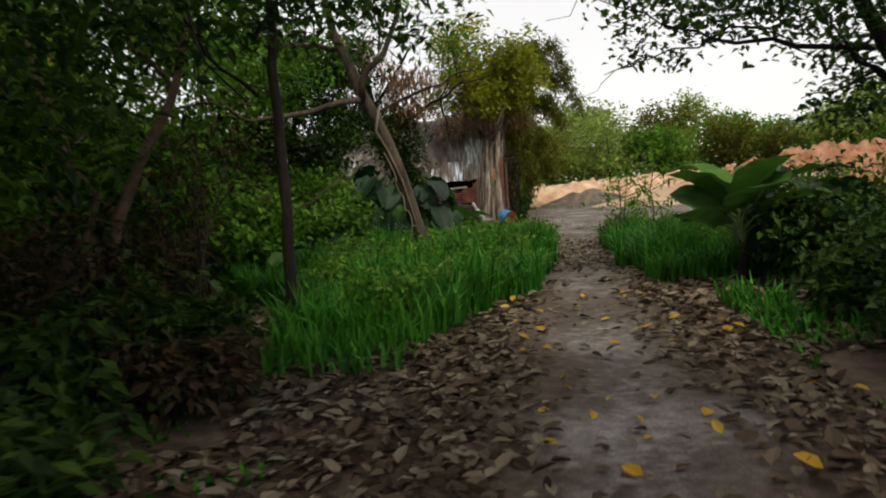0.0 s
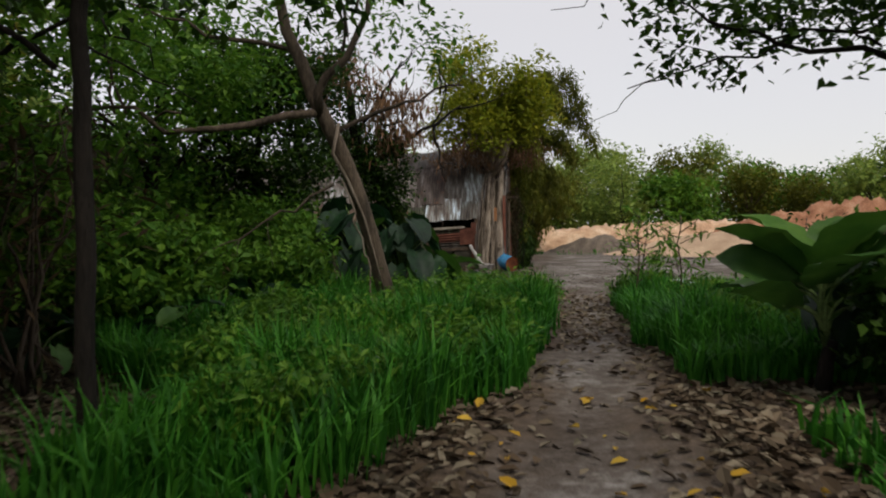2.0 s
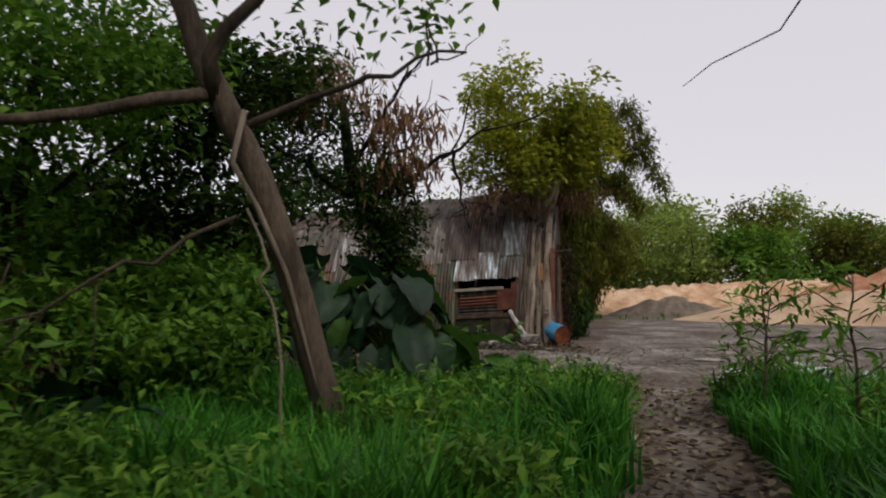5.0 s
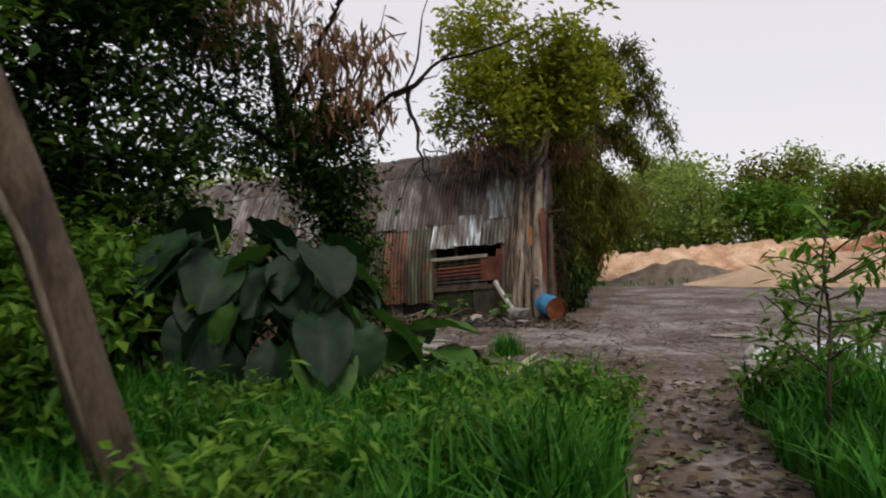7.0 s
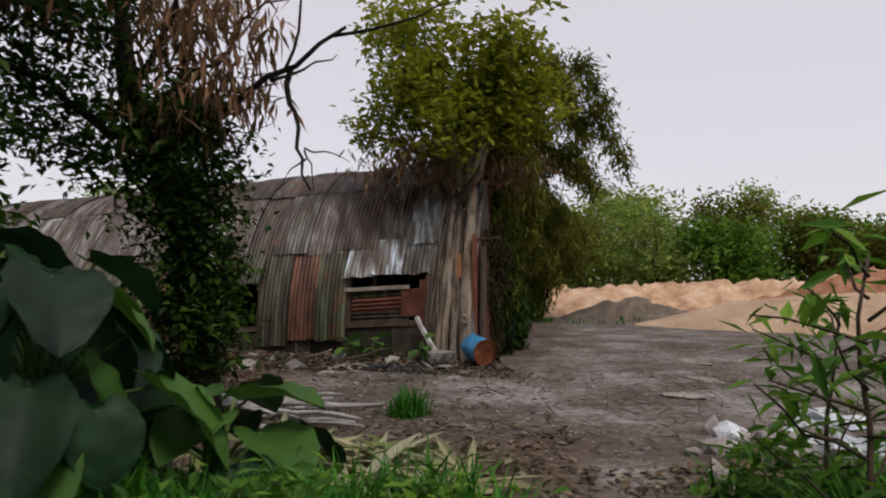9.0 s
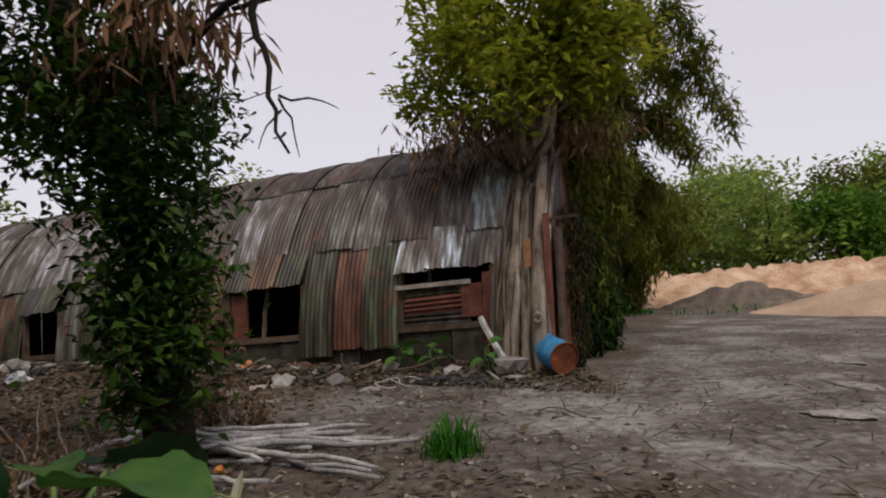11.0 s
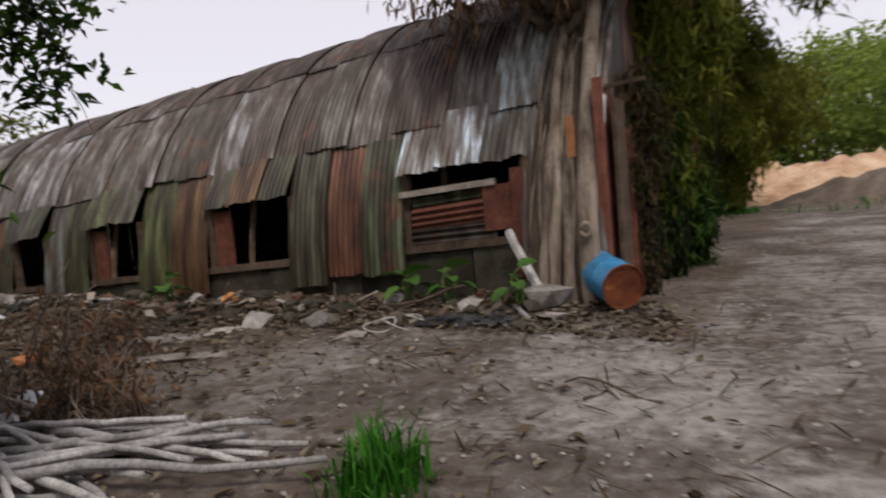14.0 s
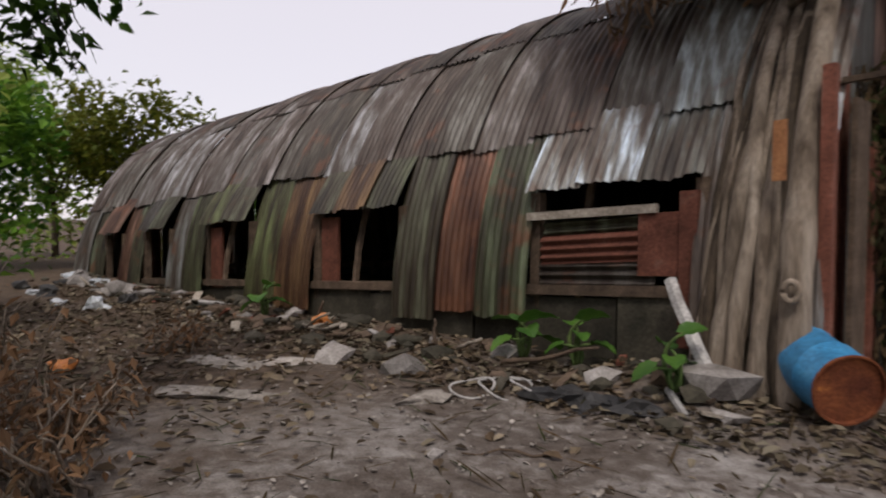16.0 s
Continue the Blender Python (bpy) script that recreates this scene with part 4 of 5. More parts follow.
# ---- trees and shrubs along the path ----
def tree(name, label, spine, radii, limbs, crown_specs, bark, leafmat, seed, leaf=0.11, ratio=0.5, droop=0.3, category="tree"):
    """spine: trunk points; limbs: (from, to, r0); crown_specs: (centre, radii, clumps, per, spread)."""
    r = np.random.default_rng(seed)
    b = spine[0]
    root = empty(name, b, label, category)
    sp = np.array(spine, float)
    sp[0][2] -= 0.04
    s = np.linspace(0, len(sp) - 1, 14)
    line = np.column_stack([np.interp(s, range(len(sp)), sp[:, i]) for i in range(3)])
    line[1:-1] += r.normal(0, 0.012, line[1:-1].shape)
    part("trunk", mesh_of("trunk", *tube(line, np.interp(s, range(len(sp)), radii), 10), bark, True), root)
    for i, (a, e, r0) in enumerate(limbs):
        pieces = [limb(a, e, r0, r0 * 0.3, 9, 0.10, seed + i, 7)]
        way = np.array(e) - np.array(a)
        for q in range(4):
            f = r.uniform(0.35, 0.95)
            st = np.array(a) + way * f
            pieces.append(limb(st, st + way * 0.25 + r.normal(0, 0.22, 3) * np.linalg.norm(way), r0 * 0.35, r0 * 0.1, 6, 0.12, seed + 50 + i * 5 + q, 5))
        part("limb", mesh_of("limb", *join(pieces), bark, True), root)
    pts = [clumps(c, rad, n, per, sp_, r, 0.25)[0] for c, rad, n, per, sp_ in crown_specs]
    if pts:
        part("crown", foliage(np.vstack(pts), leaf, leafmat, ratio, droop, r), root)
    return root


g = gz
leaning = tree("leaning_tree", "leaning brown tree with forked trunk and thin crown in the grass", [(-0.28, 12.0, g(-0.28, 12)), (-0.58, 11.9, 1.4), (-0.98, 11.8, 2.6), (-1.28, 11.7, 3.3), (-1.68, 11.6, 4.4), (-1.93, 11.5, 5.6)], [0.125, 0.115, 0.105, 0.10, 0.07, 0.03],
     [((-1.23, 11.7, 3.1), (-0.53, 11.9, 5.2), 0.07), ((-1.23, 11.7, 3.15), (-4.33, 11.2, 3.1), 0.06), ((-1.03, 11.75, 2.9), (0.67, 12.3, 3.6), 0.035), ((-1.43, 11.7, 3.8), (-3.53, 10.8, 4.4), 0.04), ((-1.08, 11.75, 2.2), (-2.53, 10.5, 1.2), 0.02)],
     [((-1.23, 11.8, 4.9), (1.6, 1.2, 0.9), 40, 22, 0.25), ((-3.33, 11.3, 3.6), (1.3, 1.0, 0.8), 30, 20, 0.22), ((-0.03, 12.2, 4.4), (0.8, 0.8, 0.8), 18, 18, 0.2)], BARK, LEAF, 61, 0.13)
part("vine", mesh_of("vine", *tube([(-0.98, 11.64, 3.0), (-1.06, 11.60, 2.6), (-0.88, 11.66, 2.25), (-0.68, 11.74, 1.75), (-0.54, 11.78, 1.2), (-0.40, 11.84, 0.6)], [0.022, 0.024, 0.024, 0.02, 0.016, 0.012], 7), BARK_PALE, True), leaning, "pale climbing root wound round the trunk")
part("vine", mesh_of("vine", *tube(wander((-0.95, 11.62, 2.25), (-0.45, 10.9, 0.35), 12, 0.12, 9), [0.011] * 12, 6), BARK_PALE, True), leaning, "thin pale hanging root")
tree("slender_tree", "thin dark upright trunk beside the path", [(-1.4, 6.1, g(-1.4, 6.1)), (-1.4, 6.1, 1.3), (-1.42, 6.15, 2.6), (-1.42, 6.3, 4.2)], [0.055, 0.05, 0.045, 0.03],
     [((-1.58, 6.2, 2.5), (-2.4, 5.8, 3.7), 0.02), ((-1.58, 6.2, 3.0), (-0.9, 6.8, 4.1), 0.02)], [((-1.7, 6.2, 3.7), (1.3, 1.1, 0.7), 44, 22, 0.2)], BARK_DARK, LEAF_SHADED, 62, 0.12)
tree("curved_tree", "young tree with a bowed pale brown stem in the thicket", [(-3.78, 7.16, g(-3.78, 7.16)), (-3.64, 7.16, 0.6), (-3.38, 7.16, 1.5), (-3.06, 7.16, 2.13), (-2.72, 7.16, 2.7), (-2.45, 7.16, 3.5)], [0.075, 0.068, 0.06, 0.055, 0.05, 0.03],
     [((-3.72, 7.16, 0.45), (-4.1, 7.1, 3.4), 0.065), ((-2.72, 7.16, 2.7), (-3.2, 6.9, 3.7), 0.03)], [((-2.7, 7.1, 3.7), (1.2, 1.0, 0.6), 36, 22, 0.2)], TIMBER, LEAF_SHADED, 63, 0.12)
VT = (-0.65, 17.6)
vine = tree("vine_tree", "dark vine-wrapped tree with drooping brown dead twigs", [(*VT, g(*VT)), (-0.73, 17.6, 1.5), (-1.0, 17.6, 2.6), (-1.5, 17.6, 3.6), (-1.7, 17.6, 5.0)], [0.22, 0.17, 0.15, 0.13, 0.06],
     [((-1.3, 17.6, 2.9), (0.9, 17.3, 4.3), 0.06), ((0.3, 17.4, 3.9), (0.55, 17.3, 2.6), 0.035), ((-1.35, 17.6, 3.2), (-3.2, 17.2, 4.3), 0.06), ((-1.5, 17.6, 3.6), (-0.4, 16.9, 5.2), 0.05), ((-1.5, 17.6, 3.6), (-2.2, 19.9, 4.0), 0.04), ((-2.0, 19.2, 3.9), (-1.2, 19.5, 2.7), 0.02)],
     [((-0.72, 17.5, 1.6), (0.5, 0.45, 1.4), 150, 26, 0.14), ((-1.0, 17.5, 3.3), (0.7, 0.6, 0.8), 80, 26, 0.16), ((-2.2, 20.0, 3.85), (0.8, 0.9, 0.3), 60, 26, 0.2), ((-1.75, 19.5, 3.15), (0.7, 0.4, 0.6), 44, 16, 0.12), ((-1.35, 19.45, 2.6), (0.35, 0.3, 0.25), 14, 12, 0.09), ((-2.3, 17.2, 4.4), (1.3, 1.0, 0.7), 90, 24, 0.2), ((-2.5, 17.7, 3.5), (0.8, 0.7, 0.8), 60, 26, 0.18), ((-0.9, 17.3, 2.6), (0.7, 0.5, 0.5), 22, 20, 0.15)], BARK_DARK, LEAF_SHADED, 64, 0.12)
vine.location = vine.location + Vector((-0.2, 0.7, 0))
dr = np.random.default_rng(70)
dead = empty("dead_creeper", (-1.0, 17.3, 4.0), "brown dead creeper hanging in the vine tree", "creeper")
P = np.vstack([clumps((-0.7, 17.3, 4.0), (0.8, 0.6, 0.75), 36, 26, 0.18, dr)[0], clumps((-2.0, 17.1, 5.0), (1.4, 0.9, 0.5), 40, 22, 0.2, dr)[0]])
part("dry_leaves", foliage(P, 0.26, LEAF_DEAD, 0.18, 1.1, dr), dead)
part("stem", mesh_of("stem", *limb((-1.3, 17.5, 3.4), (0.2, 17.3, 4.6), 0.03, 0.01, 9, 0.15, 5), BARK, True), dead)

dead.location = dead.location + Vector((-0.1, 0.7, 0))


def shrub(name, place, size, h, label, mat, seed, n=60, per=26, leaf=0.1, ratio=0.5, bark=BARK, low=0.15):
    r = np.random.default_rng(seed)
    z0 = gz(*place)
    c = np.array((place[0], place[1], z0))
    root = empty(name, c, label, "shrub")
    stems, pts = [], []
    for i in range(9):
        a = r.uniform(0, 6.28)
        tip = c + (math.cos(a) * size * r.uniform(0.2, 0.8), math.sin(a) * size * r.uniform(0.2, 0.8), h * r.uniform(0.55, 0.98))
        stems.append(limb(c + (r.normal(0, 0.08), r.normal(0, 0.08), -0.03), tip, 0.022, 0.006, 7, 0.12, seed + i, 5))
        P, _ = clumps(tip - (0, 0, h * 0.15), (size * 0.5, size * 0.5, h * 0.22), max(4, n // 9), per, 0.13 * size + 0.05, r, 0.2)
        pts.append(P)
    P, _ = clumps(c + (0, 0, h * 0.4), (size * 0.8, size * 0.8, h * 0.4), n // 2, per, 0.16 * size, r, 0.3)
    pts.append(P)
    pts = np.vstack(pts)
    pts = pts[pts[:, 2] > z0 + low]
    for st_ in stems:
        part("stem", mesh_of("stem", *join([st_]), bark, True), root)
    part("crown", foliage(pts, leaf, mat, ratio, 0.35, r), root)
    return root


thicket = [(-4.2, 5.0, 1.1, 2.6), (-5.0, 7.2, 1.3, 3.2), (-4.2, 9.0, 1.2, 2.3), (-5.4, 11.0, 1.4, 2.8), (-4.0, 12.8, 1.2, 1.9), (-3.0, 14.6, 1.2, 2.2), (-4.8, 15.6, 1.4, 2.7), (-3.2, 10.6, 1.0, 1.5), (-2.4, 13.2, 0.9, 1.2), (-3.6, 3.2, 1.0, 2.2), (-6.5, 9.2, 1.6, 4.0), (-6.8, 13.4, 1.6, 4.2), (-6.4, 5.0, 1.5, 4.0), (-6.6, 17.5, 1.6, 4.2), (-3.2, 16.9, 1.1, 2.4)]
for i, (x, y, s, h) in enumerate(thicket):
    # backdrop shrubs get the shaded leaf colour, the sunlit nearer ones plain LEAF
    shrub("thicket_shrub", (x, y), s, h, "dense dark green shrub in the thicket beside the path" if i % 3 else "tangled leafy green shrub with bare twigs", LEAF_SHADED if x < -5.1 else LEAF, 80 + i, 130, 30, 0.15)
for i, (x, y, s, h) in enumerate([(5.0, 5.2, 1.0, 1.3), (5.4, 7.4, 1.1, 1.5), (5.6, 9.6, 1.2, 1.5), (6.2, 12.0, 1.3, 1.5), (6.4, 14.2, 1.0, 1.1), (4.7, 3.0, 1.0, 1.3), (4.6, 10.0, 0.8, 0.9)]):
    shrub("path_bush", (x, y), s, h, "dark leafy bush at the path's shady side", LEAF_SHADED if i % 2 else LEAF, 110 + i, 70, 26, 0.12)
for i, (x, y, s, h) in enumerate([(-3.0, 8.0, 0.9, 2.4), (-4.4, 10.2, 0.9, 2.0), (-3.4, 12.0, 0.8, 1.7)]):
    shrub("dry_shrub", (x, y), s, h, "half-dead shrub with hanging brown leaves", LEAF_DRY, 140 + i, 26, 16, 0.16, 0.25)
for i, (x, y, q, h) in enumerate([(-2.3, 4.6, 0.5, 0.9), (-2.9, 5.8, 0.6, 1.3), (-2.2, 3.4, 0.5, 0.8), (-2.9, 4.2, 0.6, 1.5), (-1.9, 5.3, 0.35, 0.6), (-1.7, 4.3, 0.4, 0.5), (-1.9, 2.6, 0.45, 0.5), (-2.4, 2.0, 0.5, 0.7)]):
    shrub("dry_shrub", (x, y), q, h, "tangled brown undergrowth with dry leaves beside the path", LEAF_DRY if i % 2 else LEAF_SHADED, 190 + i, 50, 20, 0.13, 0.4, BARK_DARK)
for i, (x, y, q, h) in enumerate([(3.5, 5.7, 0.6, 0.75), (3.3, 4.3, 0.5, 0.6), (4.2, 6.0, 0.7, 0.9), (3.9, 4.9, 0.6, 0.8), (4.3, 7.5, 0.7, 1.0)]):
    shrub("path_bush", (x, y), q, h, "low dark green bush at the edge of the leaf litter", LEAF_SHADED, 200 + i, 90, 26, 0.11)
for i, (x, y, q, h) in enumerate([(0.2, 8.6, 0.5, 0.55), (-0.7, 6.6, 0.45, 0.5), (-0.3, 7.4, 0.4, 0.5), (-1.0, 9.0, 0.6, 0.7), (0.3, 11.6, 0.6, 0.7), (-1.6, 10.2, 0.6, 0.8), (1.0, 9.3, 0.35, 0.4), (-0.5, 13.4, 0.6, 0.7), (0.9, 10.4, 0.5, 0.6), (-0.4, 9.8, 0.6, 0.6), (1.3, 12.6, 0.5, 0.65), (0.9, 14.0, 0.5, 0.6), (-1.2, 8.0, 0.5, 0.5), (1.9, 14.2, 0.45, 0.6), (4.0, 12.4, 0.5, 0.6), (3.9, 15.0, 0.5, 0.6), (3.6, 10.2, 0.45, 0.6)]):
    shrub("leafy_weed", (x, y), q, h, "bright green leafy weed growing in the grass", LEAF, 220 + i, 60, 20, 0.10, 0.4, STALK, 0.05)
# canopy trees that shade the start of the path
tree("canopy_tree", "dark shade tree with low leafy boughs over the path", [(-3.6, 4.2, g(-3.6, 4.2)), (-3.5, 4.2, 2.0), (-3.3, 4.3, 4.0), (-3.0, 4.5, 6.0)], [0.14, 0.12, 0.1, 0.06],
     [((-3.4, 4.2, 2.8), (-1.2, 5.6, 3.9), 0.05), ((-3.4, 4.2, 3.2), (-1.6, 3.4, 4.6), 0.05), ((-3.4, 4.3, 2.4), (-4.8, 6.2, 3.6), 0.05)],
     [((-2.4, 5.2, 3.7), (1.8, 1.8, 1.1), 95, 30, 0.26), ((-3.4, 4.0, 2.8), (1.4, 1.6, 1.4), 90, 30, 0.25), ((-0.9, 7.8, 3.9), (1.3, 1.5, 0.7), 55, 28, 0.22), ((-4.4, 6.6, 3.0), (1.4, 1.4, 1.7), 80, 30, 0.25), ((-1.4, 2.5, 4.2), (1.6, 2.5, 0.6), 100, 28, 0.26)], BARK_DARK, LEAF_SHADED, 151, 0.13)
tree("canopy_tree", "dark leafy tree rising from the thicket", [(-5.2, 9.0, g(-5.2, 9)), (-5.0, 9.0, 2.0), (-4.8, 9.2, 4.0), (-4.6, 9.4, 6.0)], [0.14, 0.12, 0.1, 0.05],
     [((-4.9, 9.0, 2.6), (-2.8, 9.4, 3.8), 0.05), ((-4.9, 9.0, 3.2), (-4.2, 7.2, 4.8), 0.05)],
     [((-3.6, 9.4, 4.2), (1.8, 1.6, 1.2), 55, 30, 0.26), ((-5.0, 8.0, 3.4), (1.8, 1.6, 1.6), 60, 30, 0.28), ((-5.6, 10.4, 5.0), (1.8, 1.8, 1.4), 60, 30, 0.28), ((-4.0, 7.2, 5.2), (1.8, 1.8, 0.8), 40, 30, 0.28)], BARK_DARK, LEAF, 155, 0.15)
tree("canopy_tree", "broad dark green tree behind the leaning tree", [(-4.6, 13.6, g(-4.6, 13.6)), (-4.4, 13.6, 2.0), (-4.1, 13.6, 4.2)], [0.14, 0.11, 0.06],
     [((-4.4, 13.6, 2.2), (-2.9, 13.9, 3.4), 0.05), ((-4.4, 13.6, 2.4), (-5.6, 13.0, 4.0), 0.05)],
     [((-3.5, 13.6, 3.9), (1.5, 1.2, 0.9), 90, 28, 0.24), ((-4.8, 13.2, 3.0), (1.6, 1.3, 1.0), 80, 26, 0.26), ((-4.6, 13.8, 4.9), (1.7, 1.4, 1.0), 120, 30, 0.26)], BARK_DARK, LEAF, 156, 0.15)
tree("canopy_tree", "leafy green tree beside the elephant ears", [(-3.6, 16.2, g(-3.6, 16.2)), (-3.5, 16.2, 1.8), (-3.3, 16.2, 3.8)], [0.1, 0.08, 0.05],
     [((-3.5, 16.2, 2.0), (-2.4, 16.0, 3.2), 0.04), ((-3.5, 16.2, 2.2), (-4.6, 16.0, 3.6), 0.04)],
     [((-3.0, 16.0, 3.0), (1.1, 0.9, 1.3), 130, 30, 0.2), ((-3.9, 16.0, 4.4), (1.4, 1.1, 1.1), 140, 30, 0.24), ((-4.4, 16.2, 2.4), (1.2, 1.0, 1.2), 100, 30, 0.22), ((-2.6, 16.2, 4.7), (1.2, 0.9, 0.6), 80, 28, 0.2)], BARK_DARK, LEAF_SHADED, 157, 0.15)
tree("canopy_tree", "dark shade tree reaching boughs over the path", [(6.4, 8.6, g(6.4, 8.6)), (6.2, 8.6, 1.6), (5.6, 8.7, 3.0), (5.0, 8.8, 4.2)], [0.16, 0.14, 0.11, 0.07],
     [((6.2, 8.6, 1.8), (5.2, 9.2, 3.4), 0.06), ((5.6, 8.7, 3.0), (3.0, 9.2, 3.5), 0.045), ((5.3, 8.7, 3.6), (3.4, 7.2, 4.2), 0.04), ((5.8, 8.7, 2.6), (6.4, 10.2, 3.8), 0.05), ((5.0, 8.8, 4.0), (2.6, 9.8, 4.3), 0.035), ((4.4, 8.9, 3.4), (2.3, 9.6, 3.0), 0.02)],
     [((3.6, 9.2, 3.75), (1.5, 1.2, 0.4), 90, 14, 0.2), ((2.8, 9.5, 3.15), (0.8, 0.5, 0.22), 14, 8, 0.12), ((5.2, 8.6, 3.7), (1.4, 1.4, 0.7), 100, 18, 0.22), ((2.6, 8.4, 4.2), (1.0, 1.6, 0.3), 70, 12, 0.18), ((5.8, 9.6, 2.6), (0.8, 0.8, 0.6), 50, 14, 0.18)], BARK_DARK, LEAF_SHADED, 152, 0.11, 0.7)
# out of view; added so that its crowns darken the near leaf litter
tree("canopy_tree", "unseen shade tree added behind the start of the walk", [(2.6, -3.0, g(2.6, -3)), (2.5, -3, 2.5), (2.2, -2.8, 5.0)], [0.18, 0.15, 0.1],
     [((2.5, -3, 3.0), (0.6, -1.0, 4.8), 0.06), ((2.5, -3, 3.4), (4.4, -1.4, 5.0), 0.06)], [((0.6, -0.8, 4.9), (3.0, 2.8, 0.7), 360, 30, 0.32), ((0.8, 1.6, 5.2), (3.2, 1.8, 0.5), 330, 30, 0.3), ((3.8, 1.0, 4.6), (2.0, 2.6, 0.7), 200, 28, 0.3), ((2.0, -4.5, 3.0), (4.0, 1.4, 2.6), 220, 30, 0.35)], BARK_DARK, LEAF_SHADED, 153, 0.14)


def sapling(place, h, label, seed, leaf=0.16):
    """Open sapling with long narrow leaves in whorls."""
    r = np.random.default_rng(seed)
    z0 = gz(*place)
    c = np.array((*place, z0))
    root = empty("sapling", c, label, "sapling")
    stems, pts = [limb(c - (0, 0, 0.03), c + (0.1, 0.1, h), 0.018, 0.006, 8, 0.06, seed, 6)], []
    for i in range(13):
        st = c + np.array((0.1, 0.1, h)) * (0.3 + 0.7 * i / 13)
        a = i * 2.4 + r.normal(0, 0.3)
        tip = st + (math.cos(a) * 0.42, math.sin(a) * 0.42, r.uniform(0.05, 0.3))
        stems.append(limb(st, tip, 0.008, 0.004, 5, 0.08, seed + i, 4))
        s = r.uniform(0.4, 1.05, 14)[:, None]
        pts.append(st + (tip - st) * s + r.normal(0, 0.04, (14, 3)))
    for st_ in stems:
        part("stem", mesh_of("stem", *join([st_]), BARK, True), root)
    part("crown", foliage(np.vstack(pts), leaf, LEAF, 0.28, 0.25, r), root)


sapling((3.45, 13.7), 1.6, "slim green sapling with long leaves at the path's edge", 161)
sapling((3.85, 14.7), 1.35, "slim green sapling standing in the grass", 162)
sapling((3.75, 12.6), 1.5, "slim green sapling beside the bushes", 163)

# ---- rubble, timber and rubbish of the yard ----
def thing(name, me, label, category, place=None, group=""):
    ob = new(name, me)
    if place is not None:
        ob.matrix_world = place
    return tagged(ob, label, category, group)


pr = np.random.default_rng(33)
for i in range(38):
    a = np.array((pr.uniform(-2.1, -0.6), pr.uniform(18.2, 19.5)))
    turn = pr.normal(0.15, 0.6)
    L = pr.uniform(1.0, 2.2)
    b = a + L * np.array((math.cos(turn), math.sin(turn)))
    b[1] = min(b[1], 19.5)
    lift = 0.03 + 0.004 * i
    za, zb = gz(*a) + lift, gz(*b) + lift
    thing("wooden_pole", mesh_of("wooden_pole", *limb((*a, za), (*b, zb), pr.uniform(0.02, 0.036), 0.018, 7, 0.03, 300 + i, 7), GREYWOOD, True), "bleached grey pole in a loose pile on the ground", "pole", group="pile of poles")
for i in range(120):
    u, v = pr.uniform(0.2, LEN), -abs(pr.normal(0.35, 0.35)) - 0.08
    x, y, _ = S(u, v, 0)
    s = pr.uniform(0.03, 0.13)
    thing("rubble_stone", lump(None, (s * pr.uniform(0.8, 1.6), s, s * 0.75), (STONE, CONCRETE, TIMBER, CONCRETE)[i % 4], "rubble_stone", i), "broken grey stone lying along the shed wall", "stone", pose(x, y, gz(x, y) + s * 0.2, 0, 0, pr.uniform(0, 360)), "rubble along the shed")
for i in range(34):
    x, y = pr.uniform(-6, 8.5), pr.uniform(18.5, 27)
    if shed_uv(x, y)[1] > -0.5 and x < 3:
        continue
    s = pr.uniform(0.02, 0.05)
    thing("pebble", lump(None, (s * 1.4, s, s * 0.7), STONE, "pebble", 100 + i), "small pale stone on the bare yard", "stone", pose(x, y, gz(x, y) + s * 0.15, 0, 0, pr.uniform(0, 360)), "loose stones in the yard")
for i, (x, y, sx, sy, sz) in enumerate(((1.42, 23.0, 0.30, 0.22, 0.22), (-1.05, 22.8, 0.28, 0.14, 0.14), (-1.9, 22.9, 0.22, 0.16, 0.12))):
    thing("boulder", lump(None, (sx, sy, sz), STONE, "boulder", 60 + i), "pale grey broken concrete lump before the shed", "stone", pose(x, y, gz(x, y) + sz * 0.25, 0, 0, 30 * i))


def ring_mesh(r0, r, n=34, seed=0):
    pts = [(r0 * math.cos(t) * (1 + 0.05 * math.sin(3 * t)), r0 * math.sin(t), 0.02 * math.sin(2 * t + seed)) for t in np.linspace(0, 2 * np.pi * 0.93, n)]
    return tube(pts, [r] * n, 7)


for i in range(3):
    thing("hose_coil", mesh_of("hose_coil", *ring_mesh(0.17 + 0.03 * i, 0.010, seed=i), GREYWOOD, True), "pale plastic hose coil on the ground", "hose", pose(-0.25 + 0.24 * i, 22.55 + 0.1 * i, gz(-0.25 + 0.24 * i, 22.55) + 0.04, 12, 4 * i, 40 * i))
for i in range(5):
    x, y = 0.35 + 0.16 * i, 22.62 + 0.05 * (i % 2)
    thing("dark_rag", lump(None, (0.17, 0.12, 0.07), DARK_SCRAP, "dark_rag", 40 + i, 0.7), "crumpled dark rag among the rubble", "rubbish", pose(x, y, gz(x, y) + 0.02, 0, 0, 50 * i))
plank_foot, plank_top = (1.45, 22.95, gz(1.45, 22.95)), (0.98, 23.42, 1.02)
thing("leaning_plank", mesh_of("leaning_plank", *limb(plank_foot, plank_top, 0.055, 0.05, 6, 0.02, 4, 6), GREYWOOD), "pale broken post leaning against the shed", "post")
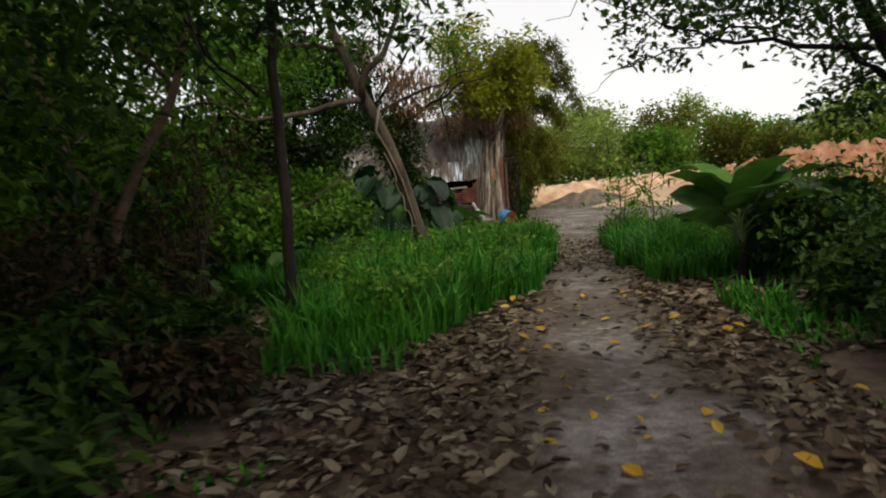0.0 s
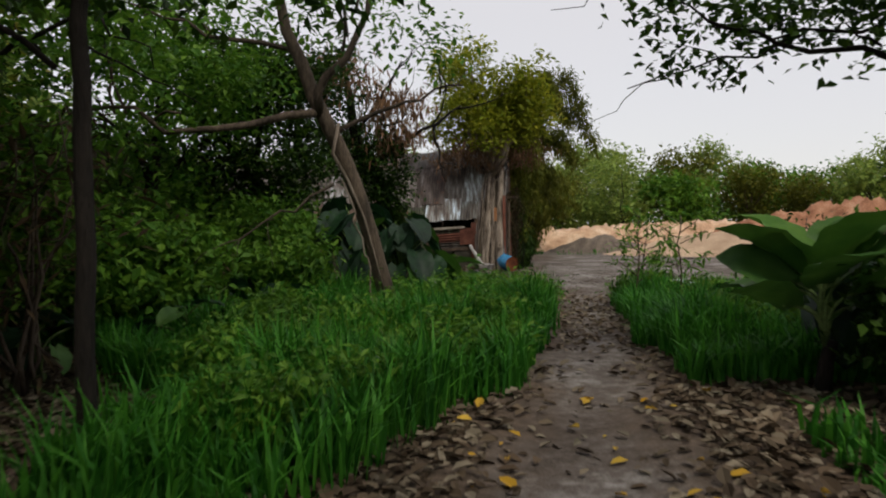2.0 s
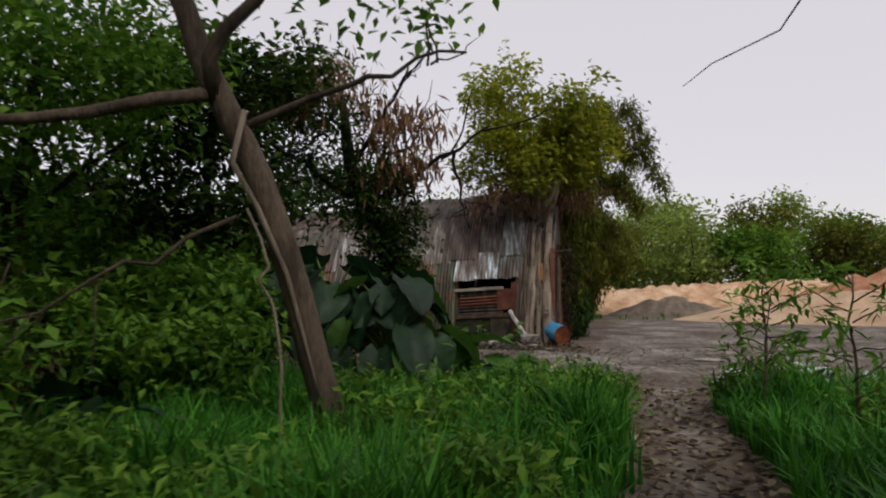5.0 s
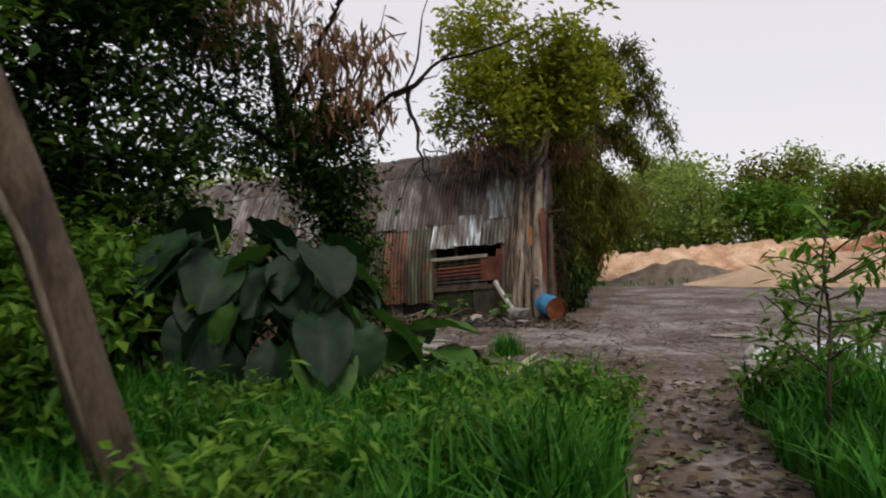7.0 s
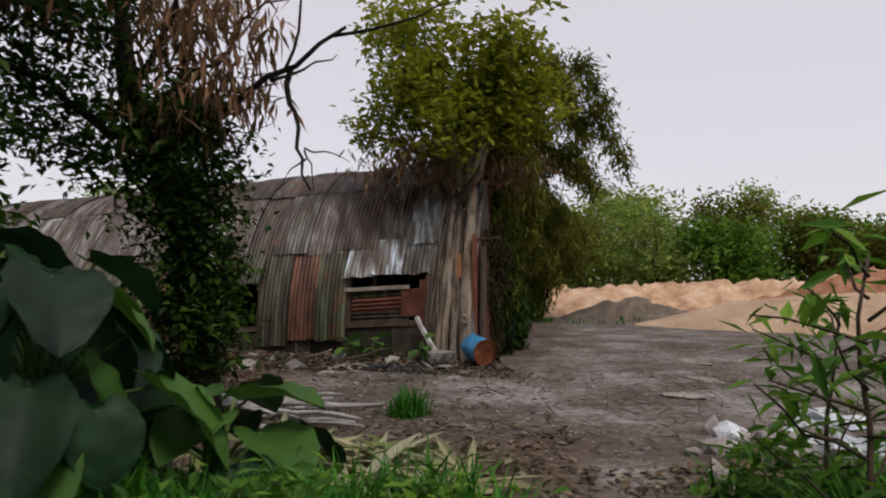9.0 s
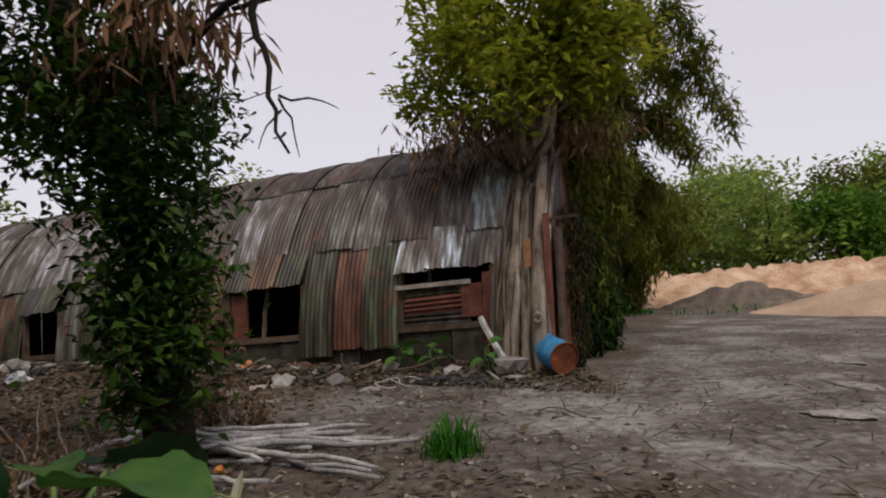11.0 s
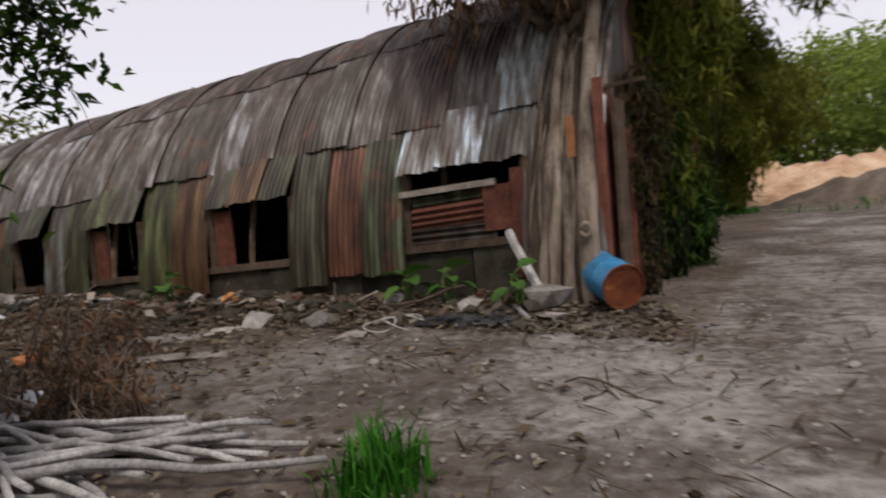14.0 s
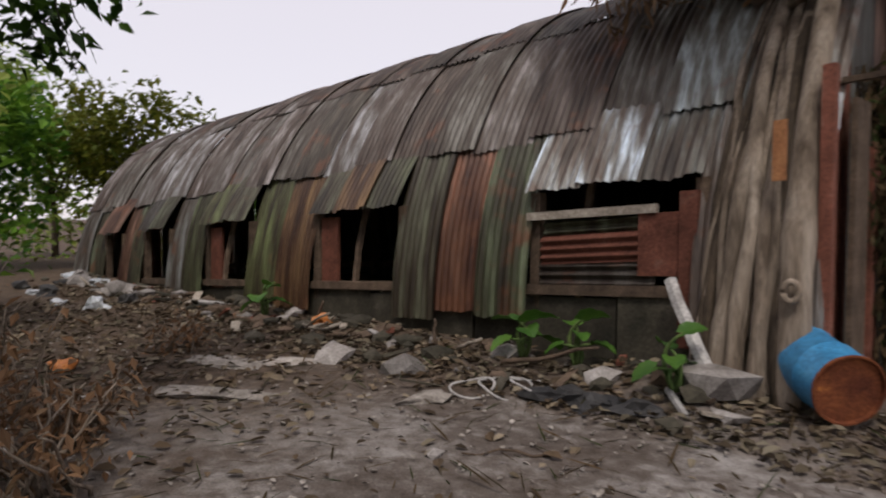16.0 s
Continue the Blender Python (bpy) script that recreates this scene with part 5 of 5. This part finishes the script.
for i in range(9):
    u = pr.uniform(0.4, 6)
    a, b = S(u, -0.25 - pr.uniform(0, 0.5), 0), S(u + pr.uniform(-0.9, 0.9), -0.2 - pr.uniform(0, 0.7), 0)
    thing("broken_stick", mesh_of("broken_stick", *limb((a[0], a[1], gz(a[0], a[1]) + 0.04), (b[0], b[1], gz(b[0], b[1]) + pr.uniform(0.03, 0.3)), 0.024, 0.012, 6, 0.08, 400 + i, 6), (DRYWOOD, TIMBER)[i % 2], True), "broken stick lying in the rubble by the shed", "stick", group="sticks by the shed")
for i in range(16):
    u, v = pr.uniform(9, 14.5), -pr.uniform(0.2, 1.6)
    x, y, _ = S(u, v, 0)
    s = pr.uniform(0.1, 0.24)
    thing("rubbish_bag", lump(None, (s, s * 0.8, s * 0.7), (PLASTIC, PLASTIC, DARK_SCRAP, STONE)[i % 4], "rubbish_bag", 70 + i, 0.6), "crumpled pale plastic bag in the rubbish heap", "rubbish", pose(x, y, gz(x, y) + s * 0.2, 0, 0, 40 * i), "rubbish heap")
for i, (x, y, s, mat, lab) in enumerate(((-1.9, 19.9, 0.15, PLASTIC, "crumpled pale blue plastic sheet by the poles"), (-1.75, 19.6, 0.10, PLASTIC, "crumpled white bag by the poles"), (-0.5, 18.4, 0.06, ORANGE_SCRAP, "small orange scrap among the poles"), (-3.6, 21.3, 0.10, ORANGE_SCRAP, "small orange scrap on the yard"), (-3.0, 23.9, 0.12, ORANGE_SCRAP, "yellow-orange rag in the rubble"))):
    thing("scrap", lump(None, (s, s * 0.8, s * 0.8), mat, "scrap", 90 + i, 0.7), lab, "rubbish", pose(x, y, gz(x, y) + s * 0.25, 0, 0, 70 * i))
for i in range(22):
    x, y = 5.2 + pr.normal(0, 0.7), 17.6 + pr.normal(0, 0.5)
    s = pr.uniform(0.06, 0.2)
    thing("rubble_stone", lump(None, (s * 1.4, s, s * 0.8), (STONE, PLASTIC)[i % 3 == 0], "rubble_stone", 130 + i, 0.5), "pale broken rubble dumped beside the grass", "stone", pose(x, y, gz(x, y) + s * 0.2, 0, 0, 33 * i), "dumped rubble")
for i, (u, v, s) in enumerate(((2.2, -0.35, 0.32), (1.7, -0.3, 0.25), (6.2, -0.4, 0.3), (0.75, -0.55, 0.22))):
    x, y, _ = S(u, v, 0)
    elephant_ear((x, y), 5, 0.16, 0.42, s * 0.8, 60 + i, "small broad-leaved weed by the shed wall", 0.02, 0.7, 0.3, mats=(BIGLEAF_LIGHT,))


def dead_bush(place, size, h, seed, label):
    r = np.random.default_rng(seed)
    c = np.array((*place, gz(*place)))
    root = empty("dead_bush", c, label, "shrub")
    stems, pts = [], []
    for i in range(20):
        a = r.uniform(0, 6.28)
        tip = c + (math.cos(a) * size * r.uniform(0.3, 1), math.sin(a) * size * r.uniform(0.3, 1), h * r.uniform(0.3, 1))
        stems.append(limb(c + (r.normal(0, 0.1), r.normal(0, 0.1), -0.02), tip, 0.014, 0.004, 7, 0.14, seed + i, 5))
        s = r.uniform(0.3, 1, 12)[:, None]
        pts.append(c + (tip - c) * s + r.normal(0, 0.07, (12, 3)))
    for st_ in stems:
        part("stem", mesh_of("stem", *join([st_]), BARK_PALE, True), root)
    part("dry_leaves", foliage(np.vstack(pts), 0.09, LEAF_DEAD, 0.4, 0.5, r), root)


dead_bush((-1.6, 20.3), 0.4, 0.5, 181, "dry leafless brown bush beside the pile of poles")
dead_bush((-0.95, 19.75), 0.45, 0.55, 182, "low dry brown weeds on the yard")
dead_bush((-1.6, 17.9), 0.6, 0.7, 183, "dry brown weeds under the vine tree")


for i in range(46):
    u, v = pr.uniform(0.1, 12), -0.12 - abs(pr.normal(0.3, 0.35))
    x, y, _ = S(u, v, 0)
    L, w, t = pr.uniform(0.15, 0.5), pr.uniform(0.04, 0.12), pr.uniform(0.012, 0.03)
    thing("broken_board", mesh_of("broken_board", *box_mesh((-L / 2, -w / 2, 0), (L / 2, w / 2, t)), (TIMBER, GREYWOOD, RUST_BOARD, CONCRETE, DRYWOOD)[i % 5]), "broken scrap board lying in the rubble by the shed", "board", pose(x, y, gz(x, y) + 0.03, pr.normal(0, 14), pr.normal(0, 14), pr.uniform(0, 360)), "scrap boards by the shed")
for i, (x, y, L, w) in enumerate(((-2.7, 22.3, 0.55, 0.2), (-1.9, 21.5, 0.5, 0.16), (-2.2, 22.6, 0.3, 0.14), (-0.4, 22.2, 0.2, 0.12), (6.2, 24.5, 0.6, 0.2), (5.6, 22.2, 0.4, 0.15), (4.8, 20.4, 0.3, 0.15))):
    thing("flat_scrap", lump(None, (L, w, 0.035), CHIP, "flat_scrap", 150 + i, 0.55), "pale flat crumpled scrap pressed into the yard", "rubbish", pose(x, y, gz(x, y) + 0.008, 0, 0, 25 * i), "flat scraps in the yard")
litter("dead_leaves", scatter(15000, -11, 2.6, 21.0, 26, lambda x, y: -1.2 < shed_uv(x, y)[1] < -0.02), 0.08, LITTER, "dark dry leaves and bark drifted against the shed", 8)
litter("twig_litter", scatter(2600, -7, 7, 17.5, 23.6, lambda x, y: shed_uv(x, y)[1] < 0), 0.20, LEAF_DRY, "thin dark twigs and bark strips strewn over the yard", 9, 0.06, 0.015)
dead_bush((-1.45, 19.6), 0.6, 1.15, 184, "tall bare dry twigs rising beside the poles")
dead_bush((-3.6, 22.5), 0.5, 0.4, 185, "low dry brown weeds before the shed")
for i, (x, y, sx, sy, sz, mat, lab) in enumerate(((5.9, 18.9, 0.42, 0.3, 0.12, PLASTIC, "crumpled white plastic sheet on the rubble"), (4.9, 18.2, 0.14, 0.1, 0.16, CHIP, "crumpled pale sack at the yard's edge"), (3.95, 16.6, 0.28, 0.12, 0.06, CHIP, "pale broken slab lying on the path"), (5.1, 17.6, 0.18, 0.1, 0.07, PLASTIC, "white scrap beside the grass"))):
    thing("scrap", lump(None, (sx, sy, sz), mat, "scrap", 170 + i, 0.7), lab, "rubbish", pose(x, y, gz(x, y) + sz * 0.25, 0, 0, 40 * i))
for i in range(14):
    x, y = pr.uniform(-4, 7), pr.uniform(18.5, 22.3)
    a = pr.uniform(0, 6.28)
    L = pr.uniform(0.25, 0.8)
    q = (x + L * math.cos(a), y + L * math.sin(a))
    thing("twig", mesh_of("twig", *limb((x, y, gz(x, y) + 0.012), (*q, gz(*q) + 0.015), 0.011, 0.006, 6, 0.08, 600 + i, 5), (TIMBER, DRYWOOD)[i % 2], True), "dry twig lying on the bare yard", "twig", group="twigs in the yard")
